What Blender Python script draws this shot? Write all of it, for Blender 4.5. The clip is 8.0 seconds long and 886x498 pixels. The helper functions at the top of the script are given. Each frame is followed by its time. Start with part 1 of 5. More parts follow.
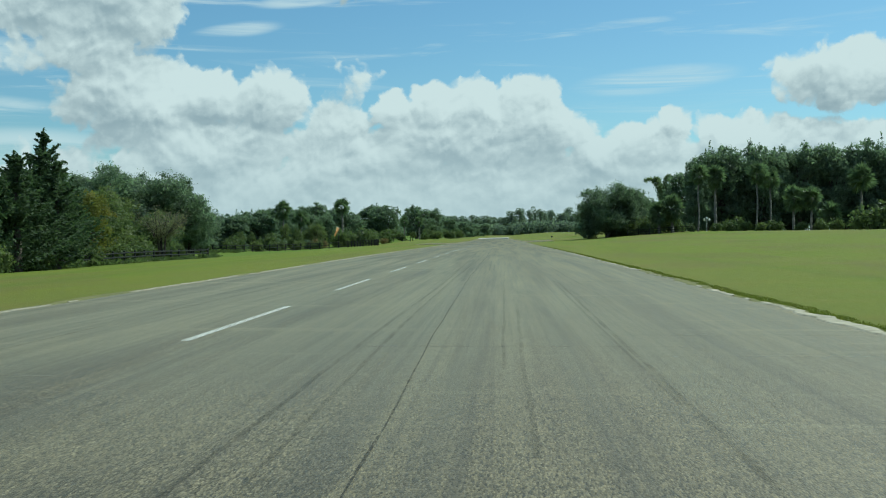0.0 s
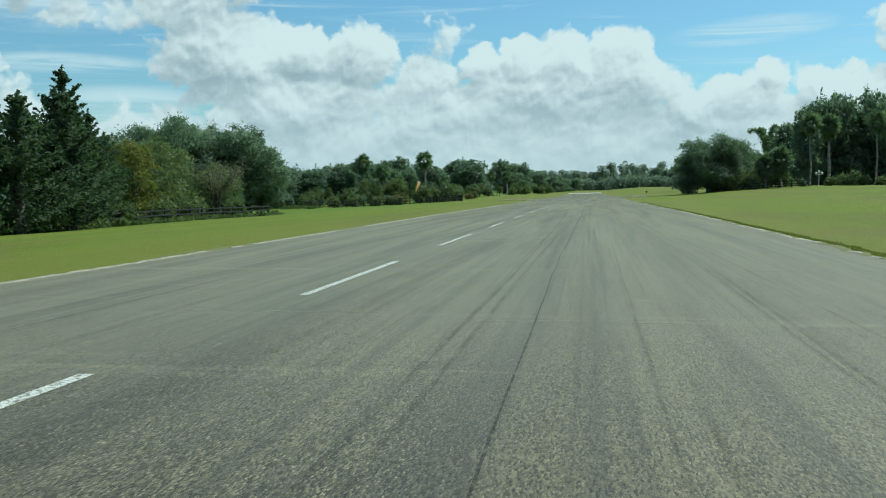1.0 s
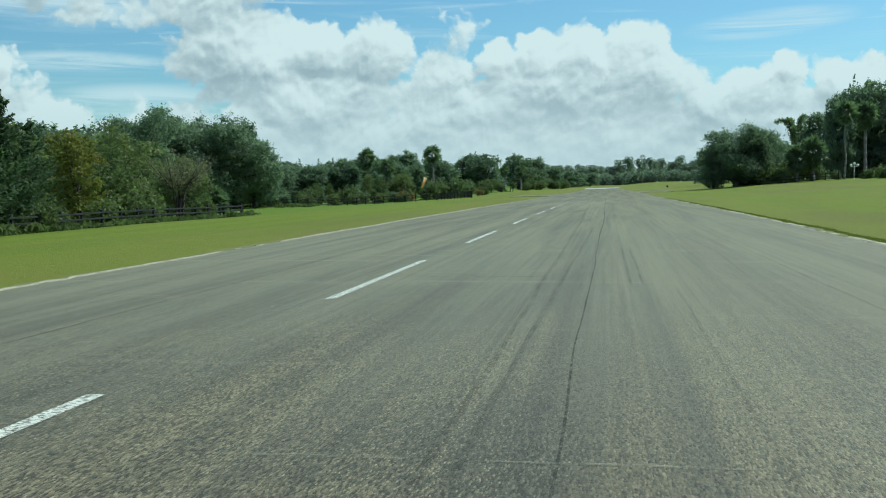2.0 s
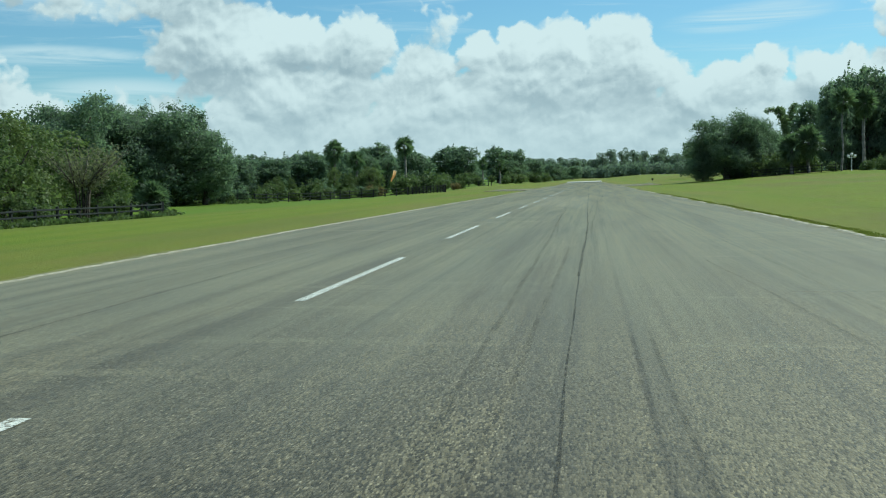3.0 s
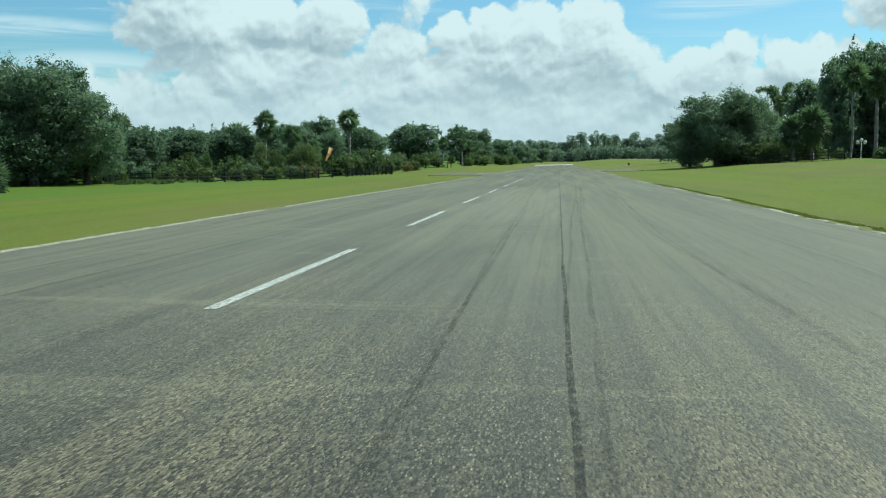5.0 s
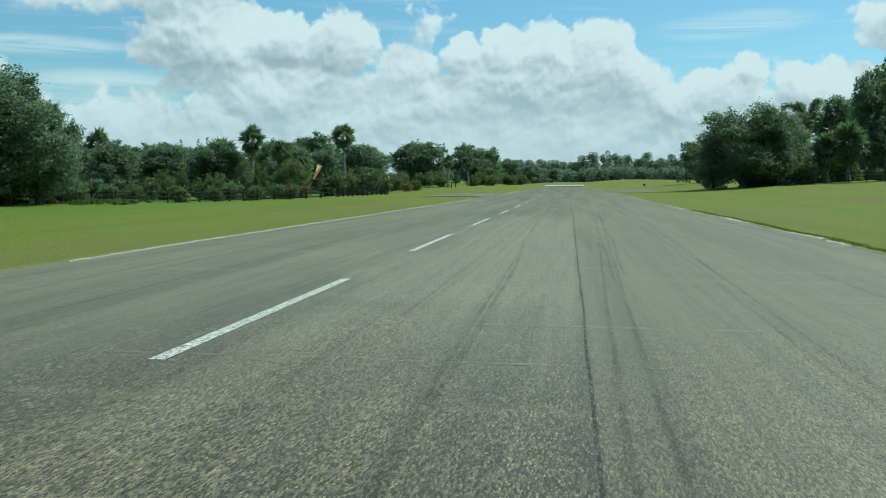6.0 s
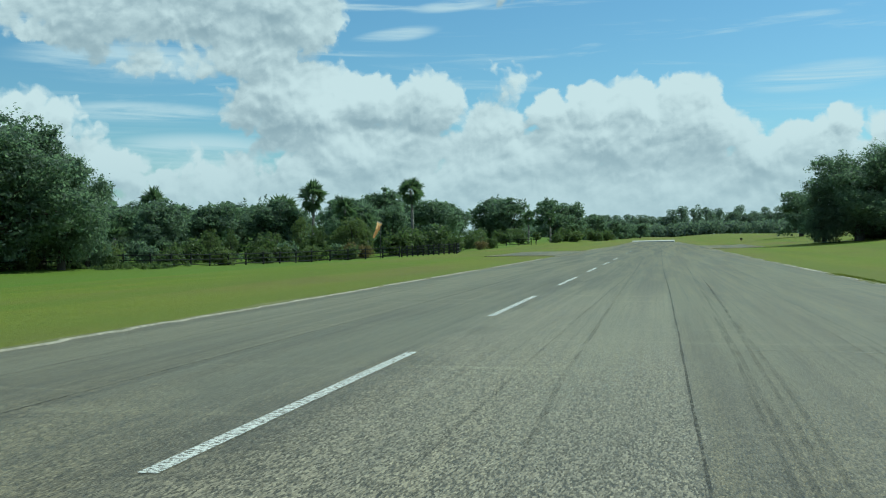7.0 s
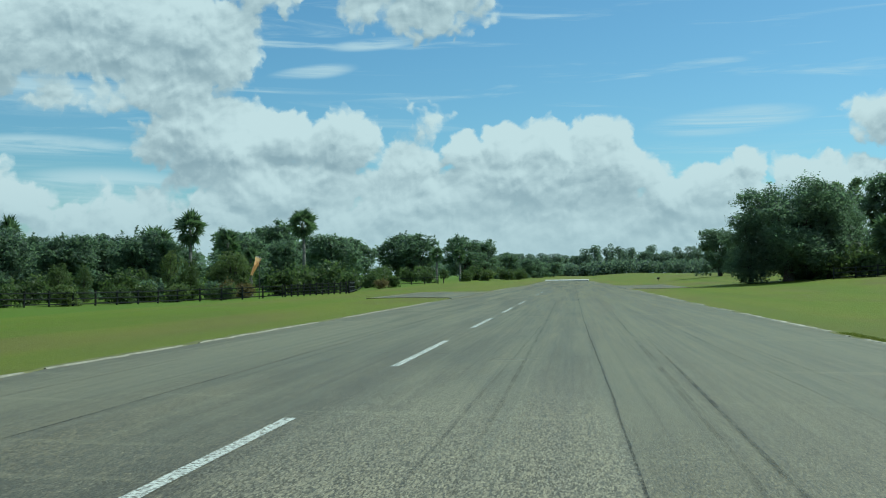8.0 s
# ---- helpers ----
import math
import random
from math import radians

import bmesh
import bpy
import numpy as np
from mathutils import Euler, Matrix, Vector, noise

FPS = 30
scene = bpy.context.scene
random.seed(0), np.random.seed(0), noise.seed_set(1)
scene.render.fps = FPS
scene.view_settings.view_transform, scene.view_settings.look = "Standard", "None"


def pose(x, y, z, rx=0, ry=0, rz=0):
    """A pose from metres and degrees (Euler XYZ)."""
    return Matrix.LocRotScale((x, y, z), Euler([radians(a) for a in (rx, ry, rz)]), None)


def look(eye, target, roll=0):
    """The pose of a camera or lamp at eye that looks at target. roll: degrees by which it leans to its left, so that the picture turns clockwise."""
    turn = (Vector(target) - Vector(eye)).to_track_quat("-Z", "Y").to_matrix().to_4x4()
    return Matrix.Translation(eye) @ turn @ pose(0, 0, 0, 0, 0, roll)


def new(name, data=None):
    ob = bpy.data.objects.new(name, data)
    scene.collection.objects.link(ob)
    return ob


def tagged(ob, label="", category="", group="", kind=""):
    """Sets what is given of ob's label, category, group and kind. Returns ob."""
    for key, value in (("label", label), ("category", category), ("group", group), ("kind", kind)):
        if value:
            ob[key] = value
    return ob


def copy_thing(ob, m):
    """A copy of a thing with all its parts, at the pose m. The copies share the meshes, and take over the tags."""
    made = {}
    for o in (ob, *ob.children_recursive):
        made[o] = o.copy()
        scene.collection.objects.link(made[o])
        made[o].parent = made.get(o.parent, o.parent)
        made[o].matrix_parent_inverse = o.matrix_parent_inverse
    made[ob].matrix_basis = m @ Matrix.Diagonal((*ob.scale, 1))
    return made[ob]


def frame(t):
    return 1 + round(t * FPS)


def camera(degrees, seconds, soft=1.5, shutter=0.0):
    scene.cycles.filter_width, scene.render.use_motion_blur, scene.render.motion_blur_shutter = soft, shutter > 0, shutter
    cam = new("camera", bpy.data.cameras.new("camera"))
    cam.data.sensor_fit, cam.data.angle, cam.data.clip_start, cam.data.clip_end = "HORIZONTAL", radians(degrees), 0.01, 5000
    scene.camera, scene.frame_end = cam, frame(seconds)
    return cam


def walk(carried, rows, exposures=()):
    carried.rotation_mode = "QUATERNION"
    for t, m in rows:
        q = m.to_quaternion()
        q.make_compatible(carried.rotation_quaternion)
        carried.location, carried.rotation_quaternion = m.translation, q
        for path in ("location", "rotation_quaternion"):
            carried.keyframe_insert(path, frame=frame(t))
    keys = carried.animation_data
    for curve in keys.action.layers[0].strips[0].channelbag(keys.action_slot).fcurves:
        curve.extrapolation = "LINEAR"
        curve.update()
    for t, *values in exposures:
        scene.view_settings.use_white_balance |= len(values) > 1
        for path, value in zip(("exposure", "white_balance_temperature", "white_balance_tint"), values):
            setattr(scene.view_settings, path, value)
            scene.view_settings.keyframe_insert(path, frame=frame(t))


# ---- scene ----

# ---------------------------------------------------------------- camera
cam = camera(46.33, 8.0, soft=1.1)
# seconds, x, y, z, yaw to the left, pitch, roll
PATH = [
    (0.0, 0.00, 0.00, 1.31, 3.23, -0.76, -0.23),
    (0.5, -0.18, 5.70, 1.30, 6.32, -2.20, -0.31),
    (1.0, -0.39, 11.99, 1.30, 8.16, -3.22, -0.25),
    (2.5, -0.79, 30.84, 1.30, 9.13, -3.56, -0.65),
    (3.0, -0.79, 37.12, 1.30, 8.14, -3.80, -0.83),
    (3.5, -0.82, 43.31, 1.29, 7.60, -3.77, -0.61),
    (4.0, -0.84, 49.69, 1.29, 6.92, -4.60, -0.04),
    (4.5, -0.92, 56.39, 1.29, 6.36, -5.00, 0.32),
    (6.0, -1.07, 76.45, 1.27, 6.95, -3.80, 0.66),
    (6.5, -1.17, 83.36, 1.27, 10.99, -2.60, 0.08),
    (7.0, -1.18, 89.92, 1.26, 11.80, -0.65, -0.12),
    (7.5, -1.25, 96.82, 1.25, 10.95, 0.79, -0.01),
    (8.0, -1.37, 103.88, 1.24, 7.12, 1.46, 0.22),
]


def facing(x, y, z, yaw, pitch, roll):
    a, b = radians(yaw), radians(pitch)
    ahead = Vector((-math.sin(a) * math.cos(b), math.cos(a) * math.cos(b), math.sin(b)))
    eye = Vector((x, y, z))
    return look(eye, eye + ahead, roll)


walk(cam, [(t, facing(*row)) for t, *row in PATH], exposures=[(0.0, -0.30, 5750, -12), (1.0, -0.20, 5650, -12), (3.0, -0.18, 5650, -12), (4.5, -0.09, 5650, -12), (6.0, -0.20, 5600, -13), (7.0, -0.30, 5500, -14), (7.5, -0.36, 5450, -15), (8.0, -0.36, 5450, -15)])

# ---------------------------------------------------------------- sky and sun
SUN_AZ, SUN_EL = 46.0, 50.0          # degrees to the right of +y, and above the horizon

sun = new("sun", bpy.data.lights.new("sun", "SUN"))
sun.data.energy, sun.data.angle, sun.data.color = 5.0, radians(0.6), (1.0, 0.94, 0.84)
sa, se = radians(SUN_AZ), radians(SUN_EL)
toward = Vector((math.sin(sa) * math.cos(se), math.cos(sa) * math.cos(se), math.sin(se)))
sun.matrix_world = look(toward * 100, (0, 0, 0))


class Net:
    """Builds a node tree."""

    def __init__(self, tree):
        self.tree = tree
        tree.nodes.clear()

    def add(self, kind, operation="", use_clamp=False, interpolation_type="", data_type="", blend_type="", feature="", sky_type=""):
        n = self.tree.nodes.new(kind)
        if data_type:
            n.data_type = data_type
        if operation:
            n.operation = operation
        if use_clamp:
            n.use_clamp = True
        if interpolation_type:
            n.interpolation_type = interpolation_type
        if blend_type:
            n.blend_type = blend_type
        if feature:
            n.feature = feature
        if sky_type:
            n.sky_type = sky_type
        return n

    def put(self, socket, value):
        if isinstance(value, bpy.types.NodeSocket):
            self.tree.links.new(value, socket)
        elif value is not None:
            socket.default_value = value

    def math(self, op, a, b=None, c=None, clamp=False):
        n = self.add("ShaderNodeMath", operation=op, use_clamp=clamp)
        for i, v in enumerate((a, b, c)):
            self.put(n.inputs[i], v)
        return n.outputs[0]

    def vmath(self, op, a, b=None, c=None):
        n = self.add("ShaderNodeVectorMath", operation=op)
        for i, v in enumerate((a, b, c)):
            self.put(n.inputs[i], v)
        return n.outputs["Value"] if op in ("DOT_PRODUCT", "LENGTH") else n.outputs[0]

    def scaled(self, v, k):
        n = self.add("ShaderNodeVectorMath", operation="MULTIPLY")
        self.put(n.inputs[0], v)
        n.inputs[1].default_value = k if isinstance(k, tuple) else (k, k, k)
        return n.outputs[0]

    def noise(self, vec, scale, detail=4.0, rough=0.55, distort=0.0):
        n = self.add("ShaderNodeTexNoise")
        self.put(n.inputs["Vector"], vec)
        n.inputs["Scale"].default_value, n.inputs["Detail"].default_value = scale, detail
        n.inputs["Roughness"].default_value, n.inputs["Distortion"].default_value = rough, distort
        return n.outputs["Fac"]

    def step(self, v, lo, hi, a=0.0, b=1.0):
        n = self.add("ShaderNodeMapRange", interpolation_type="SMOOTHSTEP")
        self.put(n.inputs[0], v)
        for i, k in enumerate((lo, hi, a, b)):
            n.inputs[i + 1].default_value = k
        return n.outputs[0]

    def mix(self, fac, a, b, how="MIX"):
        n = self.add("ShaderNodeMix", data_type="RGBA", blend_type=how)
        self.put(n.inputs[0], fac)
        self.put(n.inputs[6], a if isinstance(a, bpy.types.NodeSocket) else (*a, 1.0))
        self.put(n.inputs[7], b if isinstance(b, bpy.types.NodeSocket) else (*b, 1.0))
        return n.outputs[2]


def cloud_field():
    """A group: how thick the cloud is at a point of the sky, given as azimuth and elevation in degrees."""
    tree = bpy.data.node_groups.new("cloud_field", "ShaderNodeTree")
    tree.interface.new_socket("Place", in_out="INPUT", socket_type="NodeSocketVector")
    tree.interface.new_socket("Billows", in_out="INPUT", socket_type="NodeSocketFloat")
    tree.interface.new_socket("Thick", in_out="OUTPUT", socket_type="NodeSocketFloat")
    net = Net(tree)
    given = net.add("NodeGroupInput").outputs
    place = given[0]
    # ragged outlines: the place is shifted by two scales of noise
    warp = net.add("ShaderNodeTexNoise")
    net.put(warp.inputs["Vector"], place)
    warp.inputs["Scale"].default_value, warp.inputs["Detail"].default_value = 0.34, 5.0
    warp.inputs["Roughness"].default_value = 0.62
    shift = net.vmath("MULTIPLY_ADD", warp.outputs["Color"], (2.2, 1.7, 0.0), (-1.1, -0.85, 0.0))
    p = net.vmath("ADD", place, shift)
    total = None

    def puff(az, el, rx, ry, w=1.0):
        nonlocal total
        d = net.vmath("MULTIPLY_ADD", p, (1 / rx, 1 / ry, 0.0), (-az / rx, -el / ry, 0.0))
        v = net.math("MULTIPLY_ADD", net.vmath("DOT_PRODUCT", d, d), -w, w)
        total = v if total is None else net.math("SMOOTH_MAX", total, v, 0.25)

    # the grey mass high up towards the left
    puff(-24.4, 13.0, 7.0, 3.6, 1.0)
    puff(-19.6, 12.4, 2.9, 2.7, 0.9)
    puff(-31.0, 12.2, 6.0, 2.8, 0.75)
    puff(-22.0, 10.0, 3.2, 1.8, 0.75)
    puff(-26.5, 9.2, 3.0, 0.9, 0.40)
    puff(-17.2, 15.8, 2.6, 2.0, 0.8)
    puff(-8.4, 15.7, 5.0, 2.9, 0.9)
    # the bright heap below it
    puff(-19.6, 7.5, 4.5, 2.4)
    puff(-16.4, 7.5, 2.7, 1.8)
    puff(-12.6, 7.3, 2.3, 2.1, 0.95)
    puff(-16.0, 4.6, 6.4, 2.2)
    puff(-8.0, 8.5, 1.3, 1.2, 0.20)
    # the cumulus over the runway
    puff(-1.0, 5.5, 6.5, 2.5)
    puff(-6.0, 7.1, 1.3, 1.2)
    puff(-3.6, 7.0, 1.9, 1.6)
    puff(-1.6, 7.0, 2.1, 2.0)
    puff(1.4, 6.9, 2.4, 2.2)
    puff(3.4, 6.0, 1.9, 1.6, 0.9)
    puff(-7.4, 4.3, 4.4, 1.9)
    puff(-9.2, 5.9, 2.6, 1.7, 0.85)
    puff(5.6, 4.2, 2.4, 1.5)
    # the row towards the right
    puff(7.8, 4.7, 2.6, 1.7)
    puff(9.5, 5.7, 1.1, 1.3)
    puff(12.9, 5.0, 2.9, 1.9)
    puff(16.2, 4.9, 3.0, 1.5)
    puff(20.0, 4.8, 3.6, 1.5)
    puff(18.4, 8.2, 4.6, 1.8)
    # the heap behind the tall oak
    puff(-34.0, 5.2, 3.9, 2.5)
    puff(-30.0, 3.6, 2.4, 1.6)
    puff(-23.4, 2.3, 2.7, 1.8, 0.9)
    # a low bank along the horizon
    low = net.vmath("MULTIPLY_ADD", p, (0.0, 1 / 4.6, 0.0), (0.0, -1.0 / 4.6, 0.0))
    bank = net.math("MULTIPLY_ADD", net.vmath("DOT_PRODUCT", low, low), -0.95, 0.95)
    # the bank thins out towards the left
    side = net.add("ShaderNodeSeparateXYZ")
    net.put(side.inputs[0], p)
    bank = net.math("SUBTRACT", bank, net.step(side.outputs[0], -25.0, -16.0, 0.42, 0.0))
    total = net.math("SMOOTH_MAX", total, bank, 0.3)
    # loose heaps everywhere else in the sky
    sep = net.add("ShaderNodeSeparateXYZ")
    net.put(sep.inputs[0], place)
    wide = net.math("MAXIMUM", net.step(net.math("ABSOLUTE", sep.outputs[0]), 36.0, 46.0), net.step(sep.outputs[1], 15.0, 21.0))
    loose = net.math("MULTIPLY_ADD", net.noise(place, 0.075, 3.0), 3.2, -1.55)
    loose = net.math("MULTIPLY_ADD", net.math("ADD", loose, 1.0), wide, -1.0)
    total = net.math("MAXIMUM", total, loose)
    # billows
    fine = net.math("MULTIPLY_ADD", net.noise(p, 0.55, 7.0, 0.54), 1.2, -0.57)
    vor = net.add("ShaderNodeTexVoronoi", feature="SMOOTH_F1")
    net.put(vor.inputs["Vector"], p)
    vor.inputs["Scale"].default_value = 0.95
    lumps = net.math("MULTIPLY_ADD", vor.outputs["Distance"], -0.75, 0.3)
    tiny = net.add("ShaderNodeTexVoronoi", feature="SMOOTH_F1")
    net.put(tiny.inputs["Vector"], p)
    tiny.inputs["Scale"].default_value = 2.3
    lumps = net.math("ADD", lumps, net.math("MULTIPLY_ADD", tiny.outputs["Distance"], -0.42, 0.17))
    total = net.math("MULTIPLY_ADD", net.math("ADD", fine, lumps), given[1], total)
    net.put(net.add("NodeGroupOutput").inputs[0], total)
    return tree


def make_world():
    world = bpy.data.worlds.new("world")
    scene.world = world
    world.use_nodes = True
    net = Net(world.node_tree)
    way = net.add("ShaderNodeTexCoord").outputs["Generated"]
    sep = net.add("ShaderNodeSeparateXYZ")
    net.put(sep.inputs[0], way)
    az = net.math("MULTIPLY", net.math("ARCTAN2", sep.outputs[0], sep.outputs[1]), 57.2958)
    el = net.math("MULTIPLY", net.math("ARCSINE", sep.outputs[2]), 57.2958)
    join = net.add("ShaderNodeCombineXYZ")
    net.put(join.inputs[0], az)
    net.put(join.inputs[1], el)
    place = join.outputs[0]
    field = cloud_field()

    def thick(v, billows=1.0):
        g = net.add("ShaderNodeGroup")
        g.node_tree = field
        net.put(g.inputs[0], v)
        g.inputs[1].default_value = billows
        return g.outputs[0]

    here = thick(place)
    # light falls from above: over whole heaps, and over single billows
    heap = net.math("SUBTRACT", thick(place, 0.35), thick(net.vmath("ADD", place, (0.5, 1.4, 0.0)), 0.35))
    billow = net.math("SUBTRACT", here, thick(net.vmath("ADD", place, (0.12, 0.34, 0.0))))
    # cirrus streaks, long and thin
    bent = net.vmath("MULTIPLY", net.vmath("ADD", place, (0.0, 0.0, 7.0)), (0.05, 0.62, 1.0))
    streak = net.noise(bent, 1.4, 6.0, 0.62, 0.7)
    veil = net.math("MULTIPLY", net.step(streak, 0.52, 0.78), net.step(el, 3.0, 8.0))
    # a few longer streaks of cirrus
    for a0, e0, rx, ry, lean in ((8.4, 8.3, 5.0, 0.85, 0.07), (-14.4, 11.0, 2.8, 0.5, 0.14), (-29.0, 9.2, 6.5, 1.3, 0.0), (-28.0, 6.6, 5.5, 0.7, 0.0), (-25.0, 4.6, 6.0, 1.2, 0.0), (-11.0, 12.6, 3.0, 0.4, 0.1)):
        d = net.vmath("ADD", place, (-a0, -e0, 0.0))
        along = net.vmath("DOT_PRODUCT", d, (1 / rx, 0.0, 0.0))
        cross = net.vmath("DOT_PRODUCT", d, (-lean / ry, 1 / ry, 0.0))
        r2 = net.math("ADD", net.math("MULTIPLY", along, along), net.math("MULTIPLY", cross, cross))
        wisp = net.math("MULTIPLY", net.step(r2, 0.05, 1.0, 1.0, 0.0), net.step(streak, 0.32, 0.60))
        veil = net.math("MAXIMUM", veil, wisp)

    sky = net.add("ShaderNodeTexSky", sky_type="NISHITA")
    sky.sun_disc, sky.sun_elevation, sky.sun_rotation = False, radians(SUN_EL), radians(SUN_AZ)
    sky.air_density, sky.dust_density, sky.ozone_density = 1.0, 0.6, 2.0
    blue = net.mix(1.0, sky.outputs[0], (0.090, 0.109, 0.116), "MULTIPLY")
    alpha = net.step(here, -0.02, 0.34)
    lit = net.math("ADD", net.math("MULTIPLY", heap, 0.55), net.math("MULTIPLY", billow, 0.85))
    # deeper and thinner parts within the heaps
    mottle = net.noise(net.vmath("MULTIPLY", place, (0.75, 1.35, 1.0)), 0.33, 5.0, 0.58, 0.35)
    lit = net.math("ADD", lit, net.math("MULTIPLY_ADD", mottle, 2.1, -0.98))
    shade = net.math("ADD", net.step(lit, -0.75, 0.80), net.math("MULTIPLY", net.step(here, 0.7, 0.05), 0.16), clamp=True)
    white = net.mix(shade, (0.40, 0.465, 0.52), (0.87, 0.89, 0.90))
    haze = net.step(el, 0.0, 6.5, 0.70, 0.0)
    white = net.mix(haze, white, (0.62, 0.69, 0.73))
    out = net.mix(net.math("MULTIPLY", veil, 0.75), blue, (0.80, 0.86, 0.90))
    out = net.mix(alpha, out, white)
    bg = net.add("ShaderNodeBackground")
    net.put(bg.inputs[0], out)
    bg.inputs[1].default_value = 1.0
    net.put(net.add("ShaderNodeOutputWorld").inputs[0], bg.outputs[0])


make_world()

# ---------------------------------------------------------------- materials


def material(name):
    m = bpy.data.materials.new(name)
    m.use_nodes = True
    net = Net(m.node_tree)
    sh = net.add("ShaderNodeBsdfPrincipled")
    net.put(net.add("ShaderNodeOutputMaterial").inputs[0], sh.outputs[0])
    return m, net, sh


def bumped(net, sh, height, strength, distance):
    b = net.add("ShaderNodeBump")
    b.inputs["Strength"].default_value, b.inputs["Distance"].default_value = strength, distance
    net.put(b.inputs["Height"], height)
    net.put(sh.inputs["Normal"], b.outputs[0])


def make_asphalt():
    m, net, sh = material("weathered_asphalt")
    co = net.add("ShaderNodeTexCoord").outputs["Object"]
    sep = net.add("ShaderNodeSeparateXYZ")
    net.put(sep.inputs[0], co)
    x = net.math("ADD", sep.outputs[0], net.math("MULTIPLY_ADD", net.noise(co, 0.8, 4.0), 0.3, -0.15))
    # the aggregate, stretched along the runway so it looks even from the low camera
    stretched_co = net.scaled(co, (1.0, 0.30, 1.0))
    grain = net.noise(stretched_co, 58.0, 4.0, 0.75)
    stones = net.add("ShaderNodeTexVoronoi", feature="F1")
    net.put(stones.inputs["Vector"], stretched_co)
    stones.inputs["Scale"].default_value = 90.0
    chips = net.add("ShaderNodeSeparateXYZ")
    net.put(chips.inputs[0], stones.outputs["Color"])
    patch = net.noise(net.scaled(co, (0.55, 0.12, 1.0)), 1.0, 5.0, 0.6)
    lanes = net.noise(net.scaled(co, (2.2, 0.010, 1.0)), 1.0, 6.0, 0.7, 0.3)
    lines = net.noise(net.scaled(co, (9.0, 0.05, 1.0)), 1.0, 4.0, 0.7, 0.2)
    rollers = net.noise(net.scaled(co, (0.10, 1.1, 1.0)), 1.0, 5.0, 0.7)
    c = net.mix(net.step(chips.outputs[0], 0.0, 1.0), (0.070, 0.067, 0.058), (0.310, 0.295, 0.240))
    # dark gaps among the stones: their self-shadowing put into the colour
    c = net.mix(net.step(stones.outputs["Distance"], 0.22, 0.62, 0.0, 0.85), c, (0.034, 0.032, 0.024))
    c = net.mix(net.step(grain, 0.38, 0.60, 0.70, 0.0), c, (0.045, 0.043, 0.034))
    # each paving pass has weathered in its own way
    middle = net.math("MULTIPLY", net.step(x, -5.95, -5.80), net.step(x, -0.98, -0.86, 1.0, 0.0))
    c = net.mix(net.math("MULTIPLY", middle, net.step(patch, 0.42, 0.64, 0.06, 0.55)), c, net.mix(0.45, c, (0.340, 0.312, 0.200)))
    c = net.mix(net.step(x, -0.95, -0.85, 0.0, 0.50), c, (0.235, 0.216, 0.140))
    c = net.mix(net.step(x, -5.95, -5.85, 0.50, 0.0), c, (0.190, 0.176, 0.118))
    c = net.mix(net.step(patch, 0.35, 0.72, 0.0, 0.50), c, net.mix(0.5, c, (0.235, 0.216, 0.135)))
    c = net.mix(net.step(lanes, 0.46, 0.64, 0.0, 0.66), c, (0.066, 0.064, 0.056))
    c = net.mix(net.step(lanes, 0.30, 0.47, 0.45, 0.0), c, net.mix(0.5, c, (0.330, 0.305, 0.215)))
    c = net.mix(net.step(lines, 0.50, 0.70, 0.0, 0.40), c, (0.075, 0.073, 0.066))
    c = net.mix(net.step(rollers, 0.54, 0.70, 0.0, 0.48), c, net.mix(0.5, c, (0.30, 0.275, 0.180)))
    # the coarse sandy patch along the centre line
    wander = net.math("MULTIPLY_ADD", net.noise(co, 0.35, 5.0, 0.65), 3.0, -1.5)
    bare = net.math("MULTIPLY", net.step(net.math("MULTIPLY_ADD", wander, 3.0, sep.outputs[1]), 83.0, 88.0), net.step(sep.outputs[1], 108.0, 122.0, 1.0, 0.0))
    bare = net.math("MULTIPLY", bare, net.step(net.math("ADD", x, wander), -4.3, -3.3))
    bare = net.math("MULTIPLY", bare, net.step(x, -1.0, -0.85, 0.55, 0.0))
    c = net.mix(bare, c, net.mix(0.75, c, (0.40, 0.385, 0.32)))
    # single chips of stone, light and dark, with pits between them; coarser in the middle pass
    spread = net.math("MULTIPLY_ADD", middle, 0.30, 0.70)
    chip = net.math("MULTIPLY", net.math("MULTIPLY_ADD", chips.outputs[1], 1.7, -0.76), spread)
    pit = net.math("MULTIPLY", net.step(grain, 0.30, 0.52, 0.85, 0.0), spread)
    lost = net.math("MULTIPLY", net.step(chips.outputs[2], 0.16, 0.22, 0.78, 0.0), net.step(patch, 0.30, 0.62, 1.0, 0.55))
    pit = net.math("MAXIMUM", pit, lost)
    tone = net.math("MULTIPLY", net.math("SUBTRACT", net.math("ADD", chip, 0.86), pit), 0.92)
    grey = net.add("ShaderNodeCombineXYZ")
    for i in range(3):
        net.put(grey.inputs[i], net.math("MAXIMUM", tone, 0.12))
    c = net.mix(1.0, c, grey.outputs[0], "MULTIPLY")
    c = net.mix(1.0, c, (0.86, 0.77, 0.64), "MULTIPLY")
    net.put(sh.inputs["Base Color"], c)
    net.put(sh.inputs["Roughness"], net.step(grain, 0.2, 0.8, 0.52, 0.68))
    sh.inputs["Specular IOR Level"].default_value = 0.50
    sh.inputs["Specular Tint"].default_value = (1.0, 0.87, 0.66, 1.0)
    # dust that brightens the surface at a flat angle
    swept = net.noise(net.scaled(co, (0.9, 0.035, 1.0)), 1.0, 5.0, 0.62, 0.4)
    dust = net.math("MULTIPLY", net.step(swept, 0.34, 0.62, 0.52, 1.0), net.step(lines, 0.42, 0.66, 1.0, 0.82))
